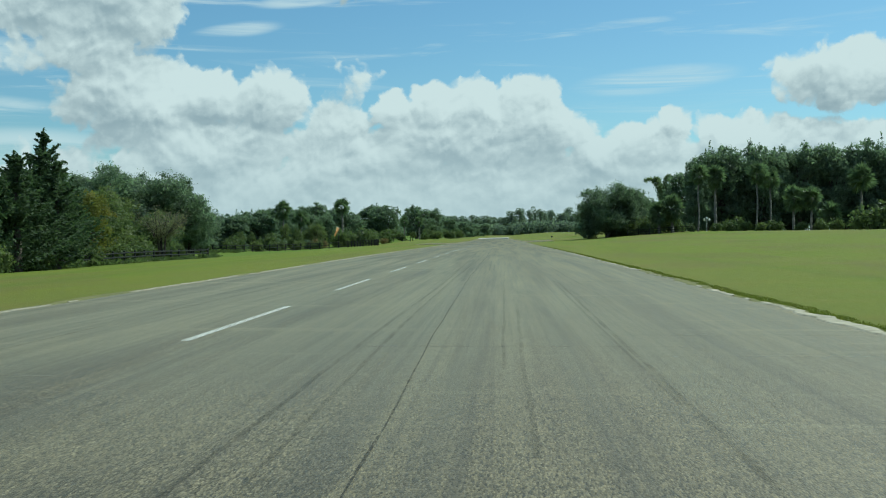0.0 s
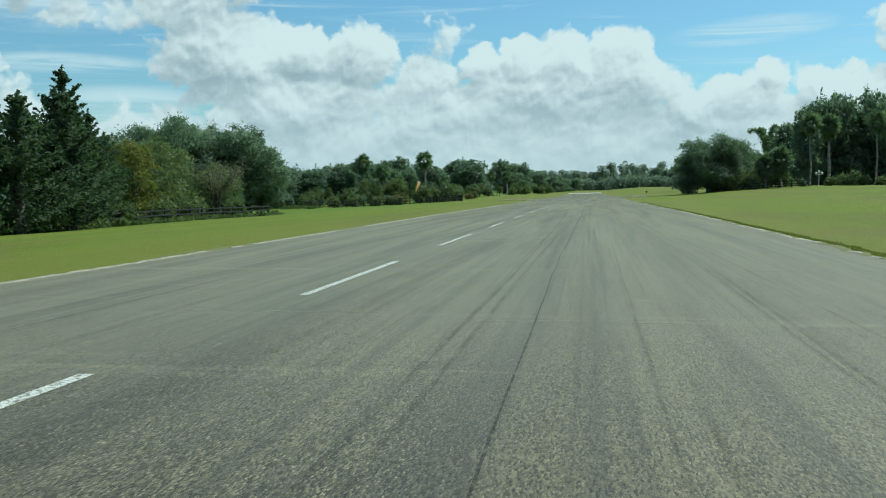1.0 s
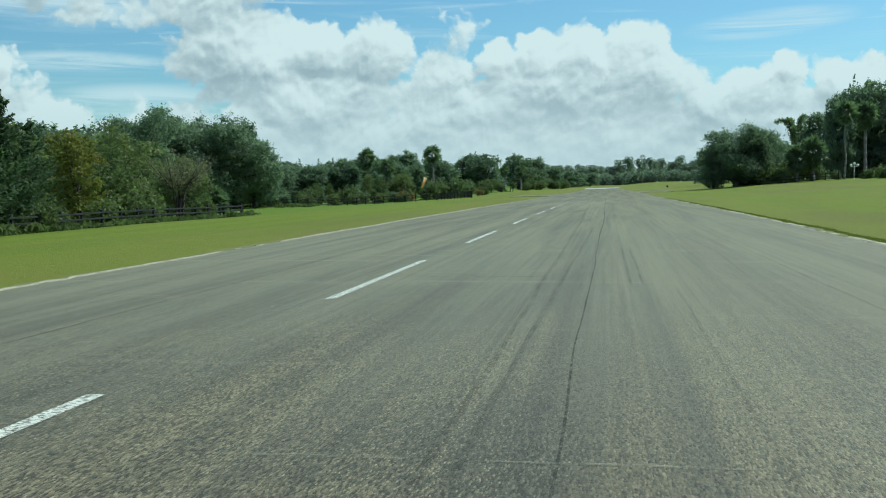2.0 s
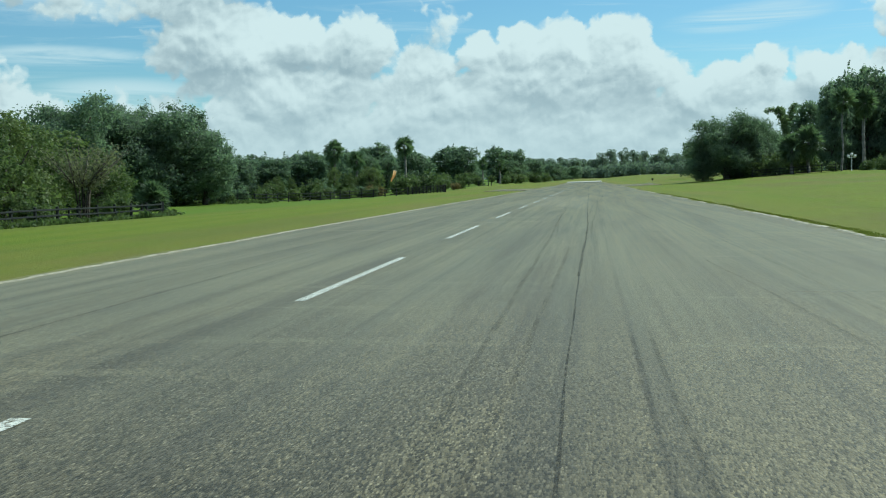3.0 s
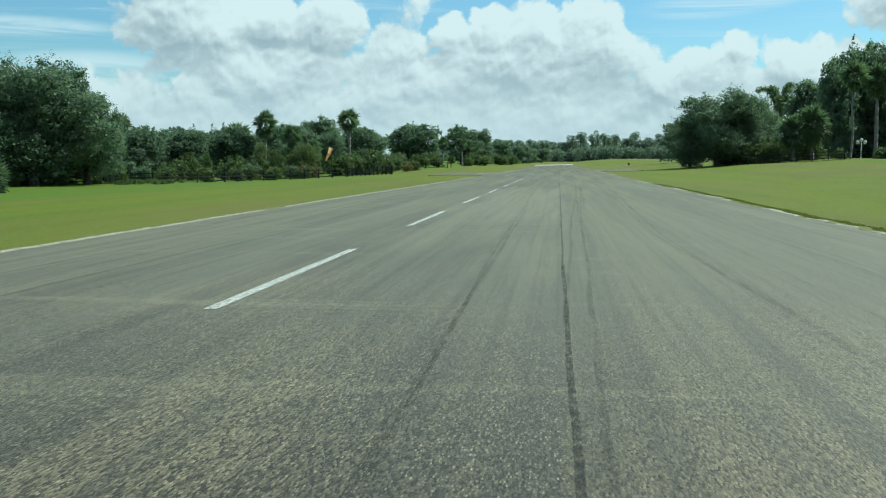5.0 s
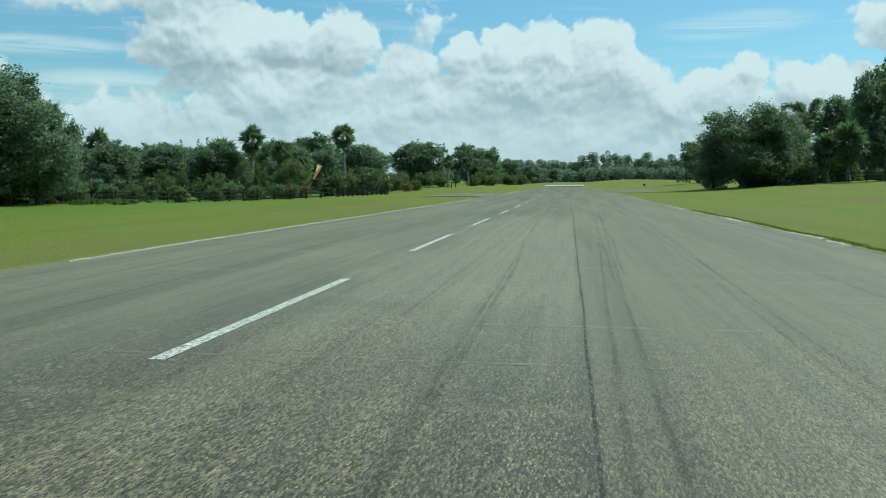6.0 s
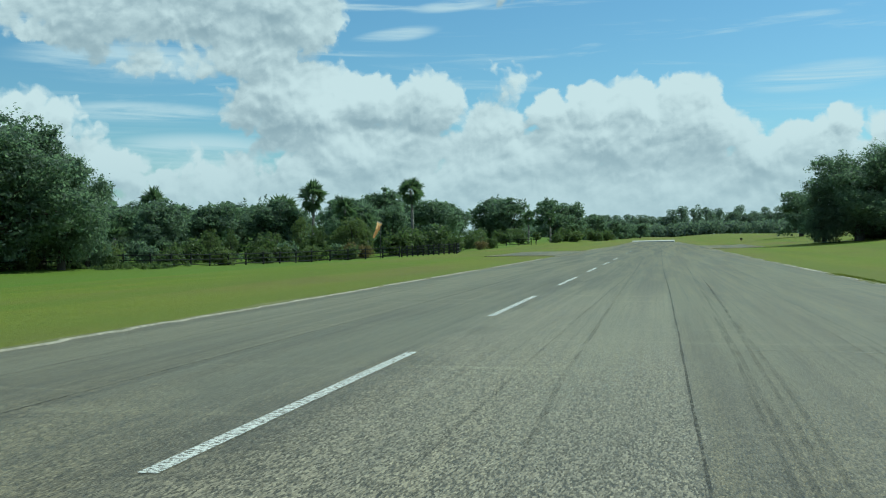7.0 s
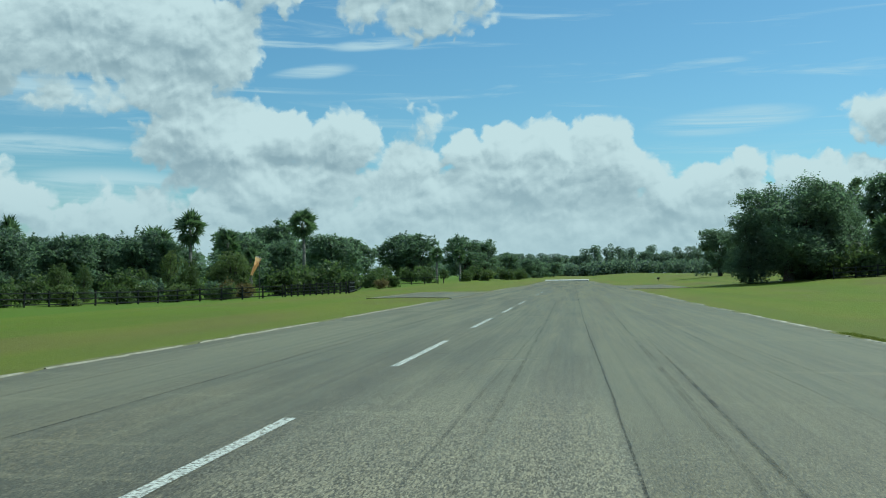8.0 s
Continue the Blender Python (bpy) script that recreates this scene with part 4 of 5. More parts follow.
for x, y, s, k in ((-54.5, 170.0, 0.8, 2), (-51.5, 178.0, 0.85, 0), (-48.5, 184.0, 0.9, 1), (-57.0, 164.0, 0.9, 2), (-45.0, 189.0, 1.0, 2), (-50.5, 192.0, 1.3, 1),
                   (-43.5, 197.0, 0.9, 0), (-46.5, 203.0, 1.6, 1), (-40.5, 203.0, 1.0, 2), (-42.0, 209.0, 1.4, 0), (-37.5, 208.0, 0.9, 1), (-39.5, 216.0, 1.5, 1),
                   (-60.5, 181.0, 1.1, 0), (-66.0, 176.0, 1.0, 2), (-70.0, 190.0, 1.3, 1), (-62.0, 190.0, 1.4, 0), (-55.0, 184.0, 1.1, 2), (-35.0, 222.0, 1.7, 0),
                   (-31.5, 225.0, 1.9, 1), (-34.0, 229.0, 1.8, 0), (-30.0, 233.0, 1.4, 1), (-52.0, 200.0, 1.5, 1), (-29.0, 262.0, 1.0, 0), (-33.0, 262.0, 1.2, 1),
                   (-30.0, 310.0, 1.3, 0), (-24.5, 330.0, 1.2, 1), (-22.0, 356.0, 1.5, 2), (-35.0, 318.0, 1.5, 1), (-42.0, 322.0, 1.8, 0), (-48.0, 312.0, 1.8, 1),
                   (-26.0, 372.0, 1.8, 1), (-38.0, 355.0, 2.0, 0), (-20.0, 400.0, 1.8, 1), (-18.0, 430.0, 1.8, 0), (-36.5, 290.0, 1.6, 1), (-44.0, 288.0, 1.8, 2)):
    bushes.at(x, y, s, which=k)
rusty = Kind([lambda: make_bush(61, RUST, "orange-brown dry shrub behind the fence", tall=1.1)])
for x, y, s in ((-38.8, 213.5, 1.0), (-37.6, 215.0, 0.9), (-37.2, 300.0, 0.9), (-28.5, 250.0, 0.7)):
    rusty.at(x, y, s)
sapling = Kind([lambda: make_oak(62, BUSH, 1500, 0.34, "young tree standing alone in the grass", low=0.35, wide=0.8)])
sapling.at(-25.7, 300.0, 0.30, 0.27)

# --- the right-hand wood, up the slope
for x, y, top, r in ((22.9, 225.0, 12.2, 7.8), (28.8, 231.0, 11.6, 5.6), (19.0, 226.5, 8.2, 4.2), (26.2, 227.0, 11.4, 5.2)):
    near_oaks.at(x, y, r / 5.0, top_to(x, y, top, 10.0), which=0 if x == 22.9 else 2)
oak(25.5, 298.0, 10.0, 4.8)
oak(31.2, 240.0, 10.8, 4.6)
oak(34.0, 246.0, 9.4, 3.8)
for x, y, top, r in ((46.5, 251.0, 19.0, 4.4), (50.0, 256.0, 21.5, 5.5), (54.0, 258.0, 23.0, 7.0), (63.3, 257.0, 23.2, 7.0), (74.1, 262.0, 22.8, 7.2), (82.3, 262.0, 23.6, 6.2),
                     (90.5, 262.0, 24.6, 6.6), (99.0, 258.0, 23.5, 7.0), (109.0, 255.0, 23.0, 7.5), (119.0, 250.0, 22.0, 7.5), (129.0, 243.0, 22.0, 8.0),
                     (58.8, 262.0, 22.0, 6.0), (68.5, 264.0, 22.2, 6.5), (78.5, 266.0, 22.0, 6.5), (86.8, 266.0, 23.0, 6.5), (95.0, 264.0, 22.8, 6.5), (104.0, 262.0, 22.5, 7.0), (58.0, 275.0, 20.0, 7.0), (70.0, 278.0, 21.0, 7.5), (86.0, 280.0, 22.0, 8.0), (102.0, 278.0, 22.0, 8.0), (47.0, 270.0, 17.0, 6.0),
                     (50.0, 262.0, 11.0, 5.0), (60.0, 268.0, 11.5, 5.5), (70.0, 270.0, 11.5, 5.5), (80.0, 271.0, 12.0, 5.5), (91.0, 270.0, 12.0, 6.0), (103.0, 267.0, 12.0, 6.0), (115.0, 262.0, 12.0, 6.0)):
    oak(x, y, top, r, label="tall dense oak in a dark wood")
tall = "tall fan palm with a slim bare trunk before the dark wood"
palm(41.7, 222.0, 15.6, 71, 1.45, label=tall, thick=0.15)
palm(45.4, 223.0, 15.2, 72, 1.5, fronds=32, label="tall fan palm wrapped in creeper and dead fronds", dead=16, thick=0.26)
palm(52.2, 215.0, 15.4, 73, 1.5, label=tall, thick=0.15)
palm(55.4, 217.0, 14.4, 74, 1.5, label=tall, thick=0.15)
palm(56.8, 205.0, 10.0, 75, 1.5, label="fan palm of middle height before the dark wood", dead=10)
palm(60.2, 205.0, 10.0, 76, 1.4, label="fan palm of middle height before the dark wood", dead=10)
palm(73.1, 215.0, 14.8, 77, 1.8, fronds=32, label=tall)
palm(36.6, 224.0, 9.0, 78, 1.75, fronds=36, label="stout cabbage palm with shining fronds beside the oaks", dead=14, thick=0.26)
palm(33.6, 223.0, 7.6, 79, 1.6, fronds=34, label="stout cabbage palm with shining fronds beside the oaks", dead=14, thick=0.26)
palm(66.0, 212.0, 7.0, 80, 1.6, fronds=34, label="low cabbage palm at the wood's edge", dead=14)


def make_bamboo(seed):
    """Arching plumes of small leaves on thin canes."""
    rng = np.random.default_rng(seed)
    bm = bmesh.new()
    pts = []
    for i in range(7):
        a, reach = i * 2.4 + rng.normal() * 0.3, 2.2 + 2.2 * rng.random()
        tall = 13.5 * (0.78 + 0.22 * rng.random())
        line = []
        for k in range(11):
            s = k / 10
            line.append((math.cos(a) * reach * s ** 2.6, math.sin(a) * reach * s ** 2.6, tall * (s - 0.36 * s ** 4) / 0.664))
        bough(bm, line, 0.06, 0.02, 4)
        for k in range(4, 10):
            q0, q1 = np.array(line[k]), np.array(line[k + 1])
            n = 190
            pts.append(q0 + (q1 - q0) * rng.random((n, 1)) + rng.normal(size=(n, 3)) * (0.30, 0.30, 0.24) - (0, 0, 0.15))
    p = np.vstack(pts)
    me = quad_mesh("bamboo_crown", leaf_arrays(p, rng.normal(size=p.shape), 0.17 * (0.5 + rng.random(len(p))), 0.45, rng), BAMBOO)
    return tree("bamboo", bm, me, "tall pale green bamboo plumes above the trees", "bamboo", crown_name="foliage")


stand(make_bamboo(81), 42.5, 278.0, 1.0, top_to(42.5, 278, 17.0, 13.2))
for x, y, s, k in ((43.5, 213.0, 0.9, 0), (46.5, 212.0, 1.0, 1), (49.0, 212.0, 1.1, 0), (51.5, 209.0, 0.9, 2), (54.0, 207.0, 1.0, 1), (57.5, 203.0, 0.9, 0), (61.0, 201.0, 1.1, 1),
                   (64.5, 204.0, 1.2, 0), (48.0, 218.0, 1.4, 1), (69.0, 203.0, 1.3, 1), (74.0, 203.0, 1.4, 0), (80.0, 204.0, 1.5, 1), (87.0, 203.0, 1.5, 0), (95.0, 200.0, 1.6, 1),
                   (30.5, 222.0, 1.7, 1), (27.0, 224.5, 1.5, 0), (33.0, 228.0, 2.2, 1), (37.5, 231.0, 2.2, 0), (26.5, 228.5, 1.6, 2), (40.0, 221.0, 0.8, 1), (24.0, 229.0, 1.2, 0)):
    bushes.at(x, y, s, which=k)
bushes.at(42.1, 120.0, 1.55, which=1, label="lone rounded shrub on the lawn")

# --- pines along the horizon
rng = np.random.default_rng(91)
for i in range(70):
    x = -60 + 200 * (i + rng.random()) / 70
    pines.at(x, 880 + 60 * rng.random(), 0.9 + 0.35 * rng.random(), 0.72 + 0.42 * rng.random() * (0.45 if x < 5 else 1.0))


def far_woods():
    """The woods that close the view all round, too far off to count their trees."""
    rng = np.random.default_rng(92)
    pts = []

    def clump_row(n, xs, ys, h, k=26, leaf=1.3):
        x, y = rng.uniform(*xs, n), rng.uniform(*ys, n)
        for a, b in zip(x, y):
            r = 3.2 + 2.5 * rng.random()
            t = h * (0.65 + 0.5 * rng.random())
            q = rng.normal(size=(k, 3))
            q /= np.linalg.norm(q, axis=1, keepdims=True)
            pts.append(q * (0.75 + 0.35 * rng.random((k, 1))) * (r, r, t * 0.5) + (a, b, lie(a, b) + t * 0.5))
            sizes.append(np.full(k, leaf))

    sizes = []
    clump_row(300, (-130, 230), (862, 880), 9.5, 90, 0.75)
    clump_row(420, (-130, 230), (945, 990), 15, 70, 0.9)
    clump_row(300, (-700, -150), (300, 900), 14, 60, 1.0)
    clump_row(260, (130, 700), (300, 960), 16, 60, 1.0)
    clump_row(150, (-190, -112), (20, 330), 10, 260, 0.42)
    clump_row(120, (135, 200), (60, 300), 16, 160, 0.6)
    clump_row(160, (-160, 190), (-330, -260), 12, 40, 1.0)
    p, sz = np.vstack(pts), np.concatenate(sizes)
    me = quad_mesh("woods", leaf_arrays(p, rng.normal(size=p.shape), sz * (0.6 + rng.random(len(p))), 0.7, rng), HAZED_PINE)
    ob = new("far_woods", me)
    tagged(ob, "distant line of dark green woods", "woods", kind="stuff")


far_woods()

# ---------------------------------------------------------------- fences, windsock, lamps
def box_mesh(name, sx, sy, sz, bevel, mat):
    bm = bmesh.new()
    bmesh.ops.create_cube(bm, size=1.0)
    bmesh.ops.scale(bm, vec=(sx, sy, sz), verts=bm.verts)
    bmesh.ops.bevel(bm, geom=bm.edges[:], offset=bevel, segments=1, affect="EDGES")
    me = bpy.data.meshes.new(name)
    bm.to_mesh(me)
    bm.free()
    me.materials.append(mat)
    return me


POST_ME = box_mesh("post", 0.14, 0.14, 1.55, 0.012, BOARD)
RAIL_ME = box_mesh("rail", 1.0, 0.04, 0.10, 0.008, BOARD)


def fence(points, label, spacing=2.4, height=1.25, rails=3, seed=1):
    """A board fence along a line: posts in the ground and rails nailed to them."""
    rng = random.Random(seed)
    root = new("fence")
    root.location = (points[0][0], points[0][1], lie(*points[0]))
    base = Vector(root.location)
    for (x0, y0), (x1, y1) in zip(points, points[1:]):
        ln = math.hypot(x1 - x0, y1 - y0)
        n = max(1, round(ln / spacing))
        turn = math.atan2(y1 - y0, x1 - x0)
        spots = [Vector((x0 + (x1 - x0) * i / n, y0 + (y1 - y0) * i / n, 0)) for i in range(n + 1)]
        for s in spots:
            s.z = lie(s.x, s.y)
        for s in spots:
            m = Matrix.Translation(s - base + Vector((0, 0, height + 0.08 - 0.775))) @ Euler((rng.gauss(0, 0.015), rng.gauss(0, 0.015), turn)).to_matrix().to_4x4()
            shared("post", POST_ME, root, m)
        side = Vector((-math.sin(turn), math.cos(turn), 0)) * -0.092
        for a, b in zip(spots, spots[1:]):
            for k in range(rails):
                h = height - 0.09 - k * (height - 0.22) / max(1, rails - 1) * 0.92
                p, q = a + Vector((0, 0, h + rng.gauss(0, 0.012))), b + Vector((0, 0, h + rng.gauss(0, 0.012)))
                d = q - p
                tilt = -math.atan2(d.z, math.hypot(d.x, d.y))
                m = Matrix.Translation((p + q) / 2 - base + side) @ Euler((0, tilt, turn)).to_matrix().to_4x4()
                shared("rail", RAIL_ME, root, m @ Matrix.Diagonal((d.length + 0.02, 1, 1, 1)))
    tagged(root, label, "fence")
    return root


fence([(-30.5, 42.0), (-30.5, 106.0)], "dark weathered board fence along the mown grass", height=0.95, seed=2)
fence([(-30.5, 106.3), (-45.5, 116.0)], "dark weathered board fence turning back into the wood", height=0.95, seed=3)
fence([(-77.0, 166.0), (-61.0, 172.5), (-48.5, 180.5), (-39.0, 199.5), (-31.2, 208.5)], "dark board fence in front of the low wood", seed=4)
fence([(-31.0, 208.8), (-25.8, 214.5)], "dark close-boarded corner of the fence below the windsock", spacing=0.8, rails=4, seed=5)
fence([(-25.6, 214.9), (-30.0, 240.0), (-34.0, 262.0)], "dark board fence running back from the runway", seed=6)
fence([(-34.5, 285.0), (-25.5, 290.0)], "short dark rail fence in the far grass", rails=2, seed=7)
fence([(26.3, 290.0), (38.5, 291.0)], "dark rail fence behind the oaks", seed=8)
fence([(26.5, 219.5), (40.0, 219.0)], "dark rail fence among the oaks on the slope", seed=9)


def make_windsock():
    root = new("windsock")
    x, y = -32.5, 203.6
    root.location = (x, y, lie(x, y))
    z0 = 2.55 - lie(x, y)
    bm = bmesh.new()
    bough(bm, [(0.32, 0, -0.4), (0.32, 0, z0 + 0.55)], 0.05, 0.035, 10)
    part("pole", bm, BOARD, root, "thin dark steel pole", smooth=True)
    ring = bmesh.new()
    d = Vector((-0.38, 0.05, -1.0)).normalized()
    top = Vector((0.22, 0, z0 + 0.42))
    q = d.to_track_quat("Z", "Y")
    n = 16
    limb(ring, Vector((0.32, 0, z0 + 0.5)), top + q @ Vector((0.2, 0, 0)), 0.02, 0.02, 6)
    rows = []
    for s in (-0.02, 0.04):
        rows.append([ring.verts.new(top + d * s + q @ Vector((0.315 * math.cos(6.2832 * i / n), 0.315 * math.sin(6.2832 * i / n), 0))) for i in range(n)])
    for i in range(n):
        ring.faces.new((rows[0][i], rows[0][(i + 1) % n], rows[1][(i + 1) % n], rows[1][i]))
    part("hoop", ring, STEEL, root, "steel hoop", smooth=True)
    bm = bmesh.new()
    rows = []
    for k in range(11):
        s = k / 10
        r = (0.31 - 0.19 * s) * (1 + 0.10 * math.sin(k * 2.1))
        c = top + d * (1.9 * s) + Vector((0.05 * math.sin(s * 5), 0.03 * math.cos(s * 4), 0))
        rows.append([bm.verts.new(c + q @ Vector((r * math.cos(6.2832 * i / n) * (1 - 0.3 * s), r * math.sin(6.2832 * i / n), 0))) for i in range(n)])
    for a, b in zip(rows, rows[1:]):
        for i in range(n):
            bm.faces.new((a[i], a[(i + 1) % n], b[(i + 1) % n], b[i]))
    part("sock", bm, SOCK, root, "faded orange cloth sleeve", smooth=True)
    tagged(root, "faded orange windsock hanging slack on a steel pole", "windsock")


make_windsock()


def make_lamp(x, y, tall, globes, label):
    root = new("garden_lamp")
    root.location = (x, y, lie(x, y))
    bm = bmesh.new()
    bough(bm, [(0, 0, -0.3), (0, 0, 0.25), (0, 0, 0.26), (0, 0, tall)], 0.09, 0.045, 10)
    limb(bm, (0, 0, tall - 0.02), (0, 0, tall + 0.06), 0.08, 0.05, 10)
    part("post", bm, WHITE, root, smooth=True)
    if globes > 1:
        bm = bmesh.new()
        limb(bm, (-0.55, 0, tall - 0.25), (0.55, 0, tall - 0.25), 0.03, 0.03, 8)
        part("arm", bm, WHITE, root, smooth=True)
    spots = [(0, 0, tall + 0.28)] if globes == 1 else [(-0.55, 0, tall + 0.0), (0.55, 0, tall + 0.0), (0, 0, tall + 0.30)]
    for s in spots:
        bm = bmesh.new()
        bmesh.ops.create_uvsphere(bm, u_segments=16, v_segments=10, radius=0.26)
        limb(bm, (0, 0, -0.30), (0, 0, -0.2), 0.09, 0.13, 10)
        ob = part("globe", bm, WHITE, root, "white glass globe", smooth=True)
        ob.location = s
    tagged(root, label, "lamp")


make_lamp(44.2, 226.0, 2.5, 3, "white garden lamp post with round globes")
make_lamp(67.5, 200.0, 2.4, 1, "white garden lamp post with one globe")


def make_marker(x, y, h, label):
    root = new("runway_marker")
    root.location = (x, y, lie(x, y))
    bm = bmesh.new()
    bough(bm, [(0, 0, -0.2), (0, 0, h)], 0.06, 0.06, 8)
    part("post", bm, DARK, root, smooth=True)
    bm = bmesh.new()
    bmesh.ops.create_cube(bm, size=1.0)
    bmesh.ops.scale(bm, vec=(0.5, 0.1, 0.35), verts=bm.verts)
    bmesh.ops.bevel(bm, geom=bm.edges[:], offset=0.03, segments=2, affect="EDGES")
    ob = part("panel", bm, DARK, root)
    ob.location = (0, 0, h)
    tagged(root, label, "marker")


make_marker(14.5, 300.0, 0.5, "small dark marker board standing in the grass")


def make_gate_post(x, y):
    root = new("marker_post")
    root.location = (x, y, lie(x, y))
    bm = bmesh.new()
    bough(bm, [(0, 0, -0.3), (0, 0, 1.7)], 0.06, 0.05, 8)
    part("post", bm, STEEL, root, smooth=True)
    bm = bmesh.new()
    bmesh.ops.create_cube(bm, size=1.0)
    bmesh.ops.scale(bm, vec=(0.30, 0.05, 0.34), verts=bm.verts)
    bmesh.ops.bevel(bm, geom=bm.edges[:], offset=0.02, segments=1, affect="EDGES")
    ob = part("plate", bm, STEEL, root, "pale blank plate")
    ob.location = (0, -0.07, 1.75)
    tagged(root, "small pale sign plate on a post by the fence", "sign")


make_gate_post(-33.5, 256.0)

# ---------------------------------------------------------------- marks on the runway
DASH_LEN, DASH_STEP, DASH_Y0 = 6.22, 11.786, 12.61


def dash_mesh():
    bm = bmesh.new()
    n = 20
    rows = []
    for i in range(n + 1):
        y = DASH_LEN * i / n
        wl = 0.06 + 0.008 * noise.noise(Vector((y * 3, 1, 0)))
        wr = 0.06 + 0.008 * noise.noise(Vector((y * 3, 7, 0)))
        rows.append((bm.verts.new((-wl, y, 0)), bm.verts.new((wr, y, 0))))
    for a, b in zip(rows, rows[1:]):
        bm.faces.new((a[0], a[1], b[1], b[0]))
    return bm


first = None
for i in list(range(-3, 13)) + [14, 15]:
    y = DASH_Y0 + DASH_STEP * i
    z = lie(-2, y) + 0.017
    tip = math.atan2(lie(-2, y + DASH_LEN) - lie(-2, y), DASH_LEN)
    m = Matrix.Translation((DASH_X, y, z)) @ Euler((tip, 0, 0)).to_matrix().to_4x4()
    if first is None:
        first = part("centre_line_dash", dash_mesh(), PAINT)
        tagged(first, "worn white painted dash of the centre line", "road marking", "centre line dashes")
        first.matrix_basis = m
    else:
        copy_thing(first, m)

seam = "dark cracked paving seam running along the runway"
thin_seam = "thin dark paving seam running along the runway"
ribbon("paving_seam", [(-0.70, -40.0), (-0.80, 7.0), (-0.90, 15.0), (-0.99, 33.0), (-0.95, 40.0), (-0.95, 52.0)], 0.017, CRACK, 0.004, thin_seam, "seam", 0.45, 4.0)
ribbon("paving_seam", [(-0.95, 50.8), (-0.88, 62.0), (-0.87, 66.0), (-0.91, 76.6)], 0.040, CRACK, 0.0048, seam, "seam", 0.55, 1.0)
ribbon("paving_seam", [(-0.91, 75.4), (-0.93, 100.0), (-0.93, 112.0), (-1.02, 137.0), (-0.95, 260.0)], 0.024, CRACK, 0.004, thin_seam, "seam", 0.45, 3.0)
ribbon("paving_seam", [(-5.78, -40.0), (-5.78, 42.0), (-6.02, 62.0), (-6.10, 73.0), (-5.94, 92.0), (-5.84, 112.0), (-5.80, 260.0)], 0.022, CRACK, 0.004, seam, "seam", 0.45, 2.0)
skid = "dark curved tyre mark on the asphalt"
for k, (pts, w) in enumerate((
        ([(-1.75, -5.0), (-1.69, 11.0), (-1.56, 29.0), (-1.60, 40.0), (-1.66, 60.0), (-1.78, 70.0), (-1.86, 92.0), (-2.06, 100.0), (-2.10, 118.0), (-2.22, 162.0)], 0.16),
        ([(-1.33, 3.0), (-1.44, 16.0), (-1.42, 30.0), (-1.36, 38.0), (-1.28, 45.0), (-1.18, 57.0)], 0.14),
        ([(-1.55, 60.0), (-1.74, 69.0), (-1.87, 77.0), (-1.95, 95.0)], 0.12),
        ([(-0.44, 38.0), (-0.47, 46.5)], 0.11),
        ([(-0.29, 38.0), (-0.31, 46.5)], 0.10),
        ([(-0.78, 61.0), (-0.73, 68.0), (-0.58, 78.0), (0.16, 122.0)], 0.14),
        ([(-0.90, 71.0), (-0.77, 80.0), (-0.29, 108.0)], 0.12),
        ([(-0.29, 91.0), (-0.08, 102.0), (0.21, 127.0)], 0.14),
        ([(-0.47, 90.0), (-0.40, 95.0), (-0.20, 112.0), (-0.12, 120.0), (0.16, 147.0)], 0.14),
        ([(-0.11, 115.0), (0.0, 130.0), (0.16, 180.0)], 0.12),
        ([(1.40, 4.0), (1.45, 14.0), (1.54, 29.0)], 0.16),
        ([(1.36, 8.0), (1.37, 17.0), (1.44, 30.0)], 0.10),
        ([(1.18, 39.0), (1.30, 45.0), (0.96, 54.0)], 0.10),
        ([(1.10, 68.0), (0.84, 80.0), (1.25, 104.0)], 0.14),
        ([(1.02, 70.0), (0.72, 82.0), (1.10, 106.0)], 0.10),
        ([(0.21, 6.0), (0.22, 12.0), (0.30, 20.0)], 0.14),
        ([(0.02, 10.0), (0.05, 24.0), (0.10, 38.0)], 0.10),
        ([(1.05, 92.0), (1.4, 104.0), (1.3, 130.0)], 0.11),
        ([(2.1, 20.0), (1.9, 48.0), (1.6, 84.0)], 0.10),
        ([(2.9, 60.0), (2.5, 90.0), (1.8, 130.0)], 0.10),
        ([(-2.6, 86.0), (-2.5, 100.0), (-2.2, 132.0)], 0.11),
        ([(-6.6, 24.0), (-6.9, 40.0), (-6.4, 62.0)], 0.14),
        ([(-7.3, 60.0), (-7.0, 80.0), (-7.4, 120.0)], 0.14))):
    ribbon("tyre_mark", pts, 0.34 * w, RUBBER, 0.003 + 0.0006 * k, skid, "tyre mark", 0.25, 10.0 + k)
rng = random.Random(5)
for k in range(44):
    y = 3 + 150 * rng.random() ** 1.2
    x = rng.uniform(-7.5, 4.0)
    w, d = rng.uniform(0.6, 4.2), rng.uniform(0.04, 0.16)
    z = lie(-2, y) + 0.012 + 0.0035
    verts = []
    n = 10
    for i in range(n + 1):
        h = d * (0.4 + 0.6 * math.sin(math.pi * i / n)) * (0.7 + 0.6 * rng.random())
        verts += [(x + w * i / n, y + 0.02 * rng.random(), z), (x + w * i / n, y + h, z)]
    ob = mesh_ob("scrape_mark", verts, [(2 * i, 2 * i + 2, 2 * i + 3, 2 * i + 1) for i in range(n)], CHALK)
    tagged(ob, "pale scraped patch across the asphalt", "scrape")


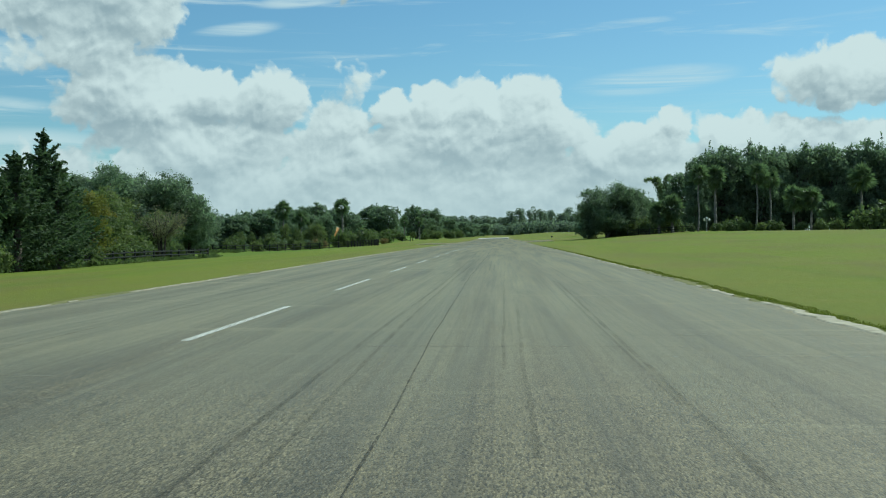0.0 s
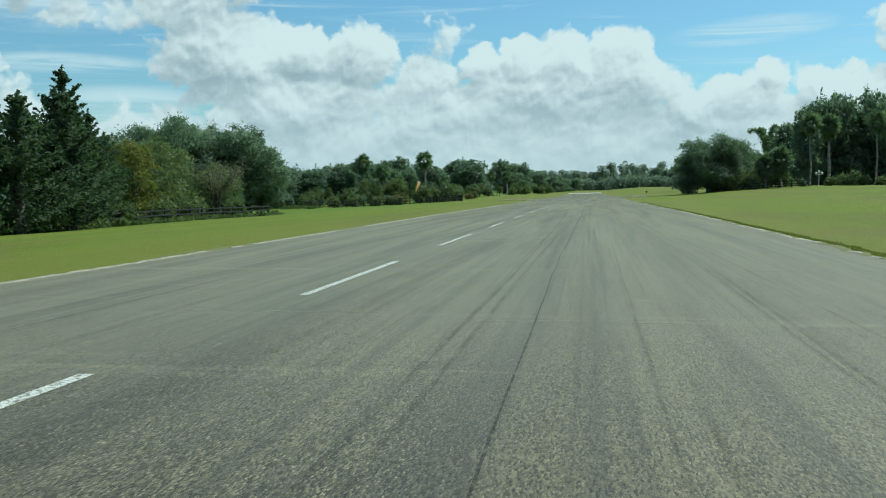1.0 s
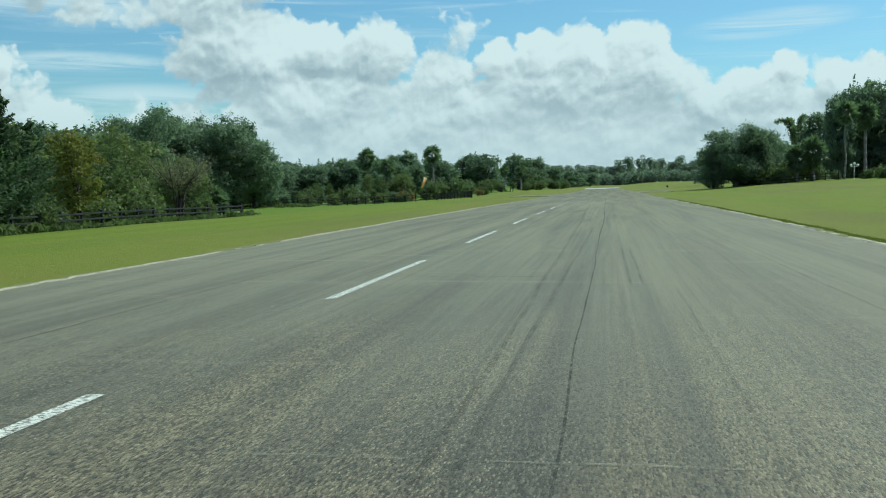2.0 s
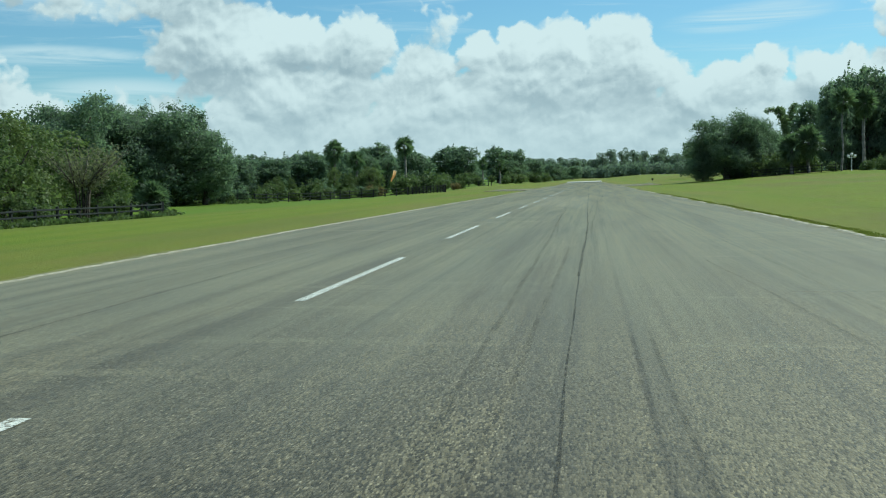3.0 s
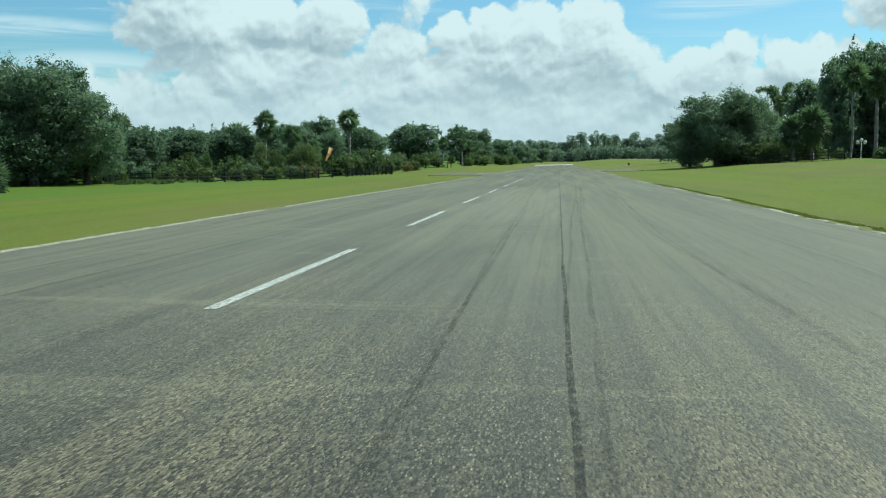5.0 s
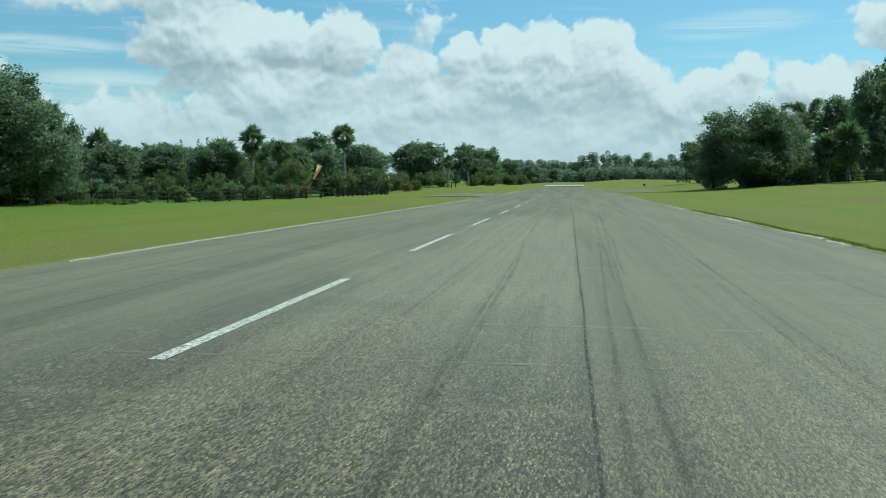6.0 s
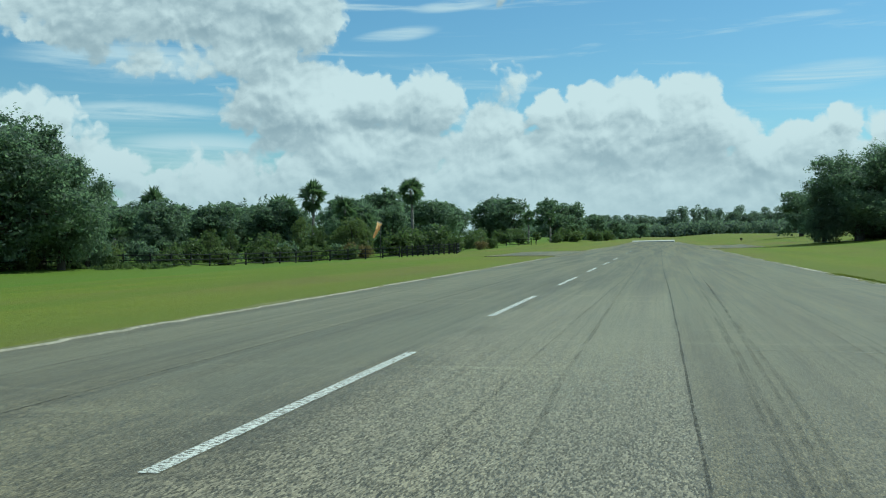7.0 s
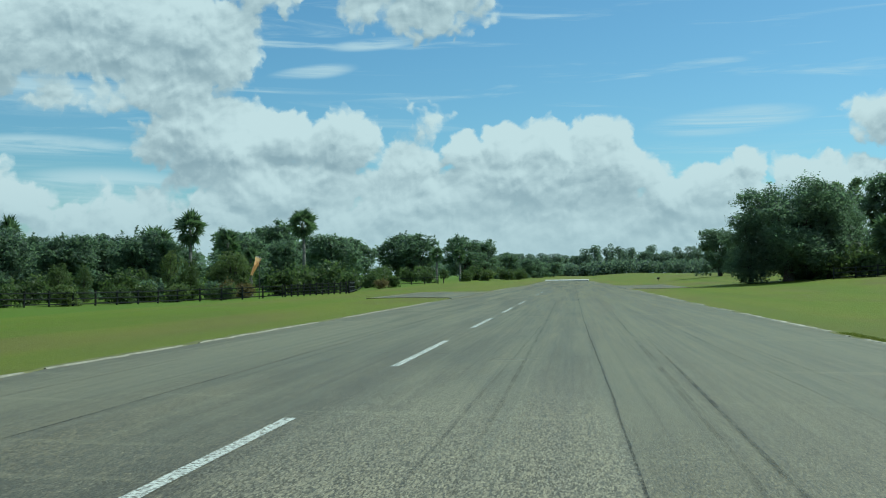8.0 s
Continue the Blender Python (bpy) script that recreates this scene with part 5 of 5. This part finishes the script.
def verge(side, seed):
    """Crumbled pale stone and dry thatch along one edge of the runway."""
    edge = edge_left if side < 0 else edge_right
    for name, mat, lo, hi, lift, label in (("thatch_edge", SOIL, 0.06, 0.22, 0.020, "dry brown thatch along the runway's edge"),
                                                 ("stone_edge", GRIT if side < 0 else SAND, 0.0, 0.15, 0.032, "broken pale stone edging of the runway")):
        verts, faces = [], []
        prev = None
        for i in range(1500):
            y = -12 + 0.16 * i
            if y > 228:
                break
            if side < 0 and TAXI_L[0] - 6 < y < TAXI_L[1] or side > 0 and TAXI_R[0] - 6 < y < TAXI_R[1]:
                prev = None
                continue
            g = noise.noise(Vector((y * 0.16, seed, 2.0 if mat is not SOIL else 9.0))) + 0.5 * noise.noise(Vector((y * 0.9, seed, 4.0)))
            w = lo + hi * max(0.0, 0.55 + g) if mat is SOIL else (0.026 * (g + 0.9) if side < 0 else 0.30 * (g + 0.22))
            if w < (0.012 if side < 0 else 0.03):
                prev = None
                continue
            x0 = edge(y) - side * (0.05 + 0.07 * noise.noise(Vector((y * 2.3, seed, 11.0))) if mat is not SOIL else 0.02)
            x1 = x0 + side * (w + (0.06 * noise.noise(Vector((y * 3.1, seed, 17.0))) if mat is not SOIL else 0.0))
            z = lie(-2, y) + lift
            verts += [(x0 - side * 0.03, y, z - lift + 0.012), (x0, y, z), (x1, y, z), (x1 + side * 0.03, y, z - 0.12)]
            k = len(verts) - 4
            if prev is not None:
                for a in (0, 1, 2):
                    f = (prev + a, prev + a + 1, k + a + 1, k + a)
                    faces.append(f if side > 0 else f[::-1])
            prev = k
        ob = mesh_ob(name, verts, faces, mat)
        tagged(ob, label, "edging", kind="structure")


verge(-1, 1.0)
verge(1, 6.0)


def weeds(name, x0, x1, y0, y1, count, seed, label):
    """Unmown grass and weeds in tufts along the foot of a fence."""
    rng = np.random.default_rng(seed)
    k = count // 40
    cx, cy = rng.uniform(x0, x1, k), rng.uniform(y0, y1, k)
    big = 0.25 + 0.55 * rng.random(k) ** 2
    i = rng.integers(0, k, count)
    x, y = cx[i] + rng.normal(size=count) * 0.22, cy[i] + rng.normal(size=count) * 0.22
    z = np.array([lie(a, b) for a, b in zip(x, y)])
    h = big[i] * (0.4 + 0.7 * rng.random(count))
    p = np.stack([x, y, z + h * 0.5], 1)
    d = np.stack([rng.normal(size=count), rng.normal(size=count), 0.5 * rng.random(count)], 1)
    ob = new(name, quad_mesh(name, leaf_arrays(p, d, 0.10 + 0.25 * h, 0.35, rng), BUSH))
    tagged(ob, label, "weeds", kind="stuff")


weeds("fence_weeds", -30.9, -29.3, 44.0, 107.0, 7000, 111, "tall weeds along the foot of the board fence")
weeds("wood_edge_weeds", -62.0, -45.0, 172.0, 186.0, 5000, 112, "rough undergrowth at the foot of the wood")


def blades(name, side, y0, y1, depth, count, tall, seed, label):
    """Grass blades along the runway, thinning out with distance from the edge."""
    rng = np.random.default_rng(seed)
    y = rng.uniform(y0, y1, count)
    off = 0.06 + depth * rng.random(count) ** 1.6
    edge = np.array([(edge_left if side < 0 else edge_right)(v) for v in np.linspace(y0, y1, 900)])
    x = np.interp(y, np.linspace(y0, y1, 900), edge) + side * (off + 0.12)
    z = np.array([lie(a, b) for a, b in zip(x, y)])
    base = np.stack([x, y, z], 1)
    h = tall * (0.4 + 0.9 * rng.random(count)) * np.where(rng.random(count) < 0.05, 1.8, 1.0)
    a = rng.random(count) * 6.283
    side_v = np.stack([np.cos(a), np.sin(a), np.zeros(count)], 1) * (0.010 + 0.006 * rng.random((count, 1)))
    bend = np.stack([rng.normal(size=count), rng.normal(size=count), np.zeros(count)], 1) * h[:, None] * 0.45
    up = np.stack([np.zeros(count), np.zeros(count), h], 1)
    quad = np.stack([base - side_v, base + side_v, base + side_v * 0.5 + up * 0.6 + bend * 0.4, base + up + bend], 1).reshape(-1, 3)
    ob = new(name, quad_mesh(name, quad, BLADE))
    tagged(ob, label, "grass", kind="stuff")


blades("grass_blades", 1, 6.0, 130.0, 0.35, 30000, 0.028, 101, "short grass blades along the runway")
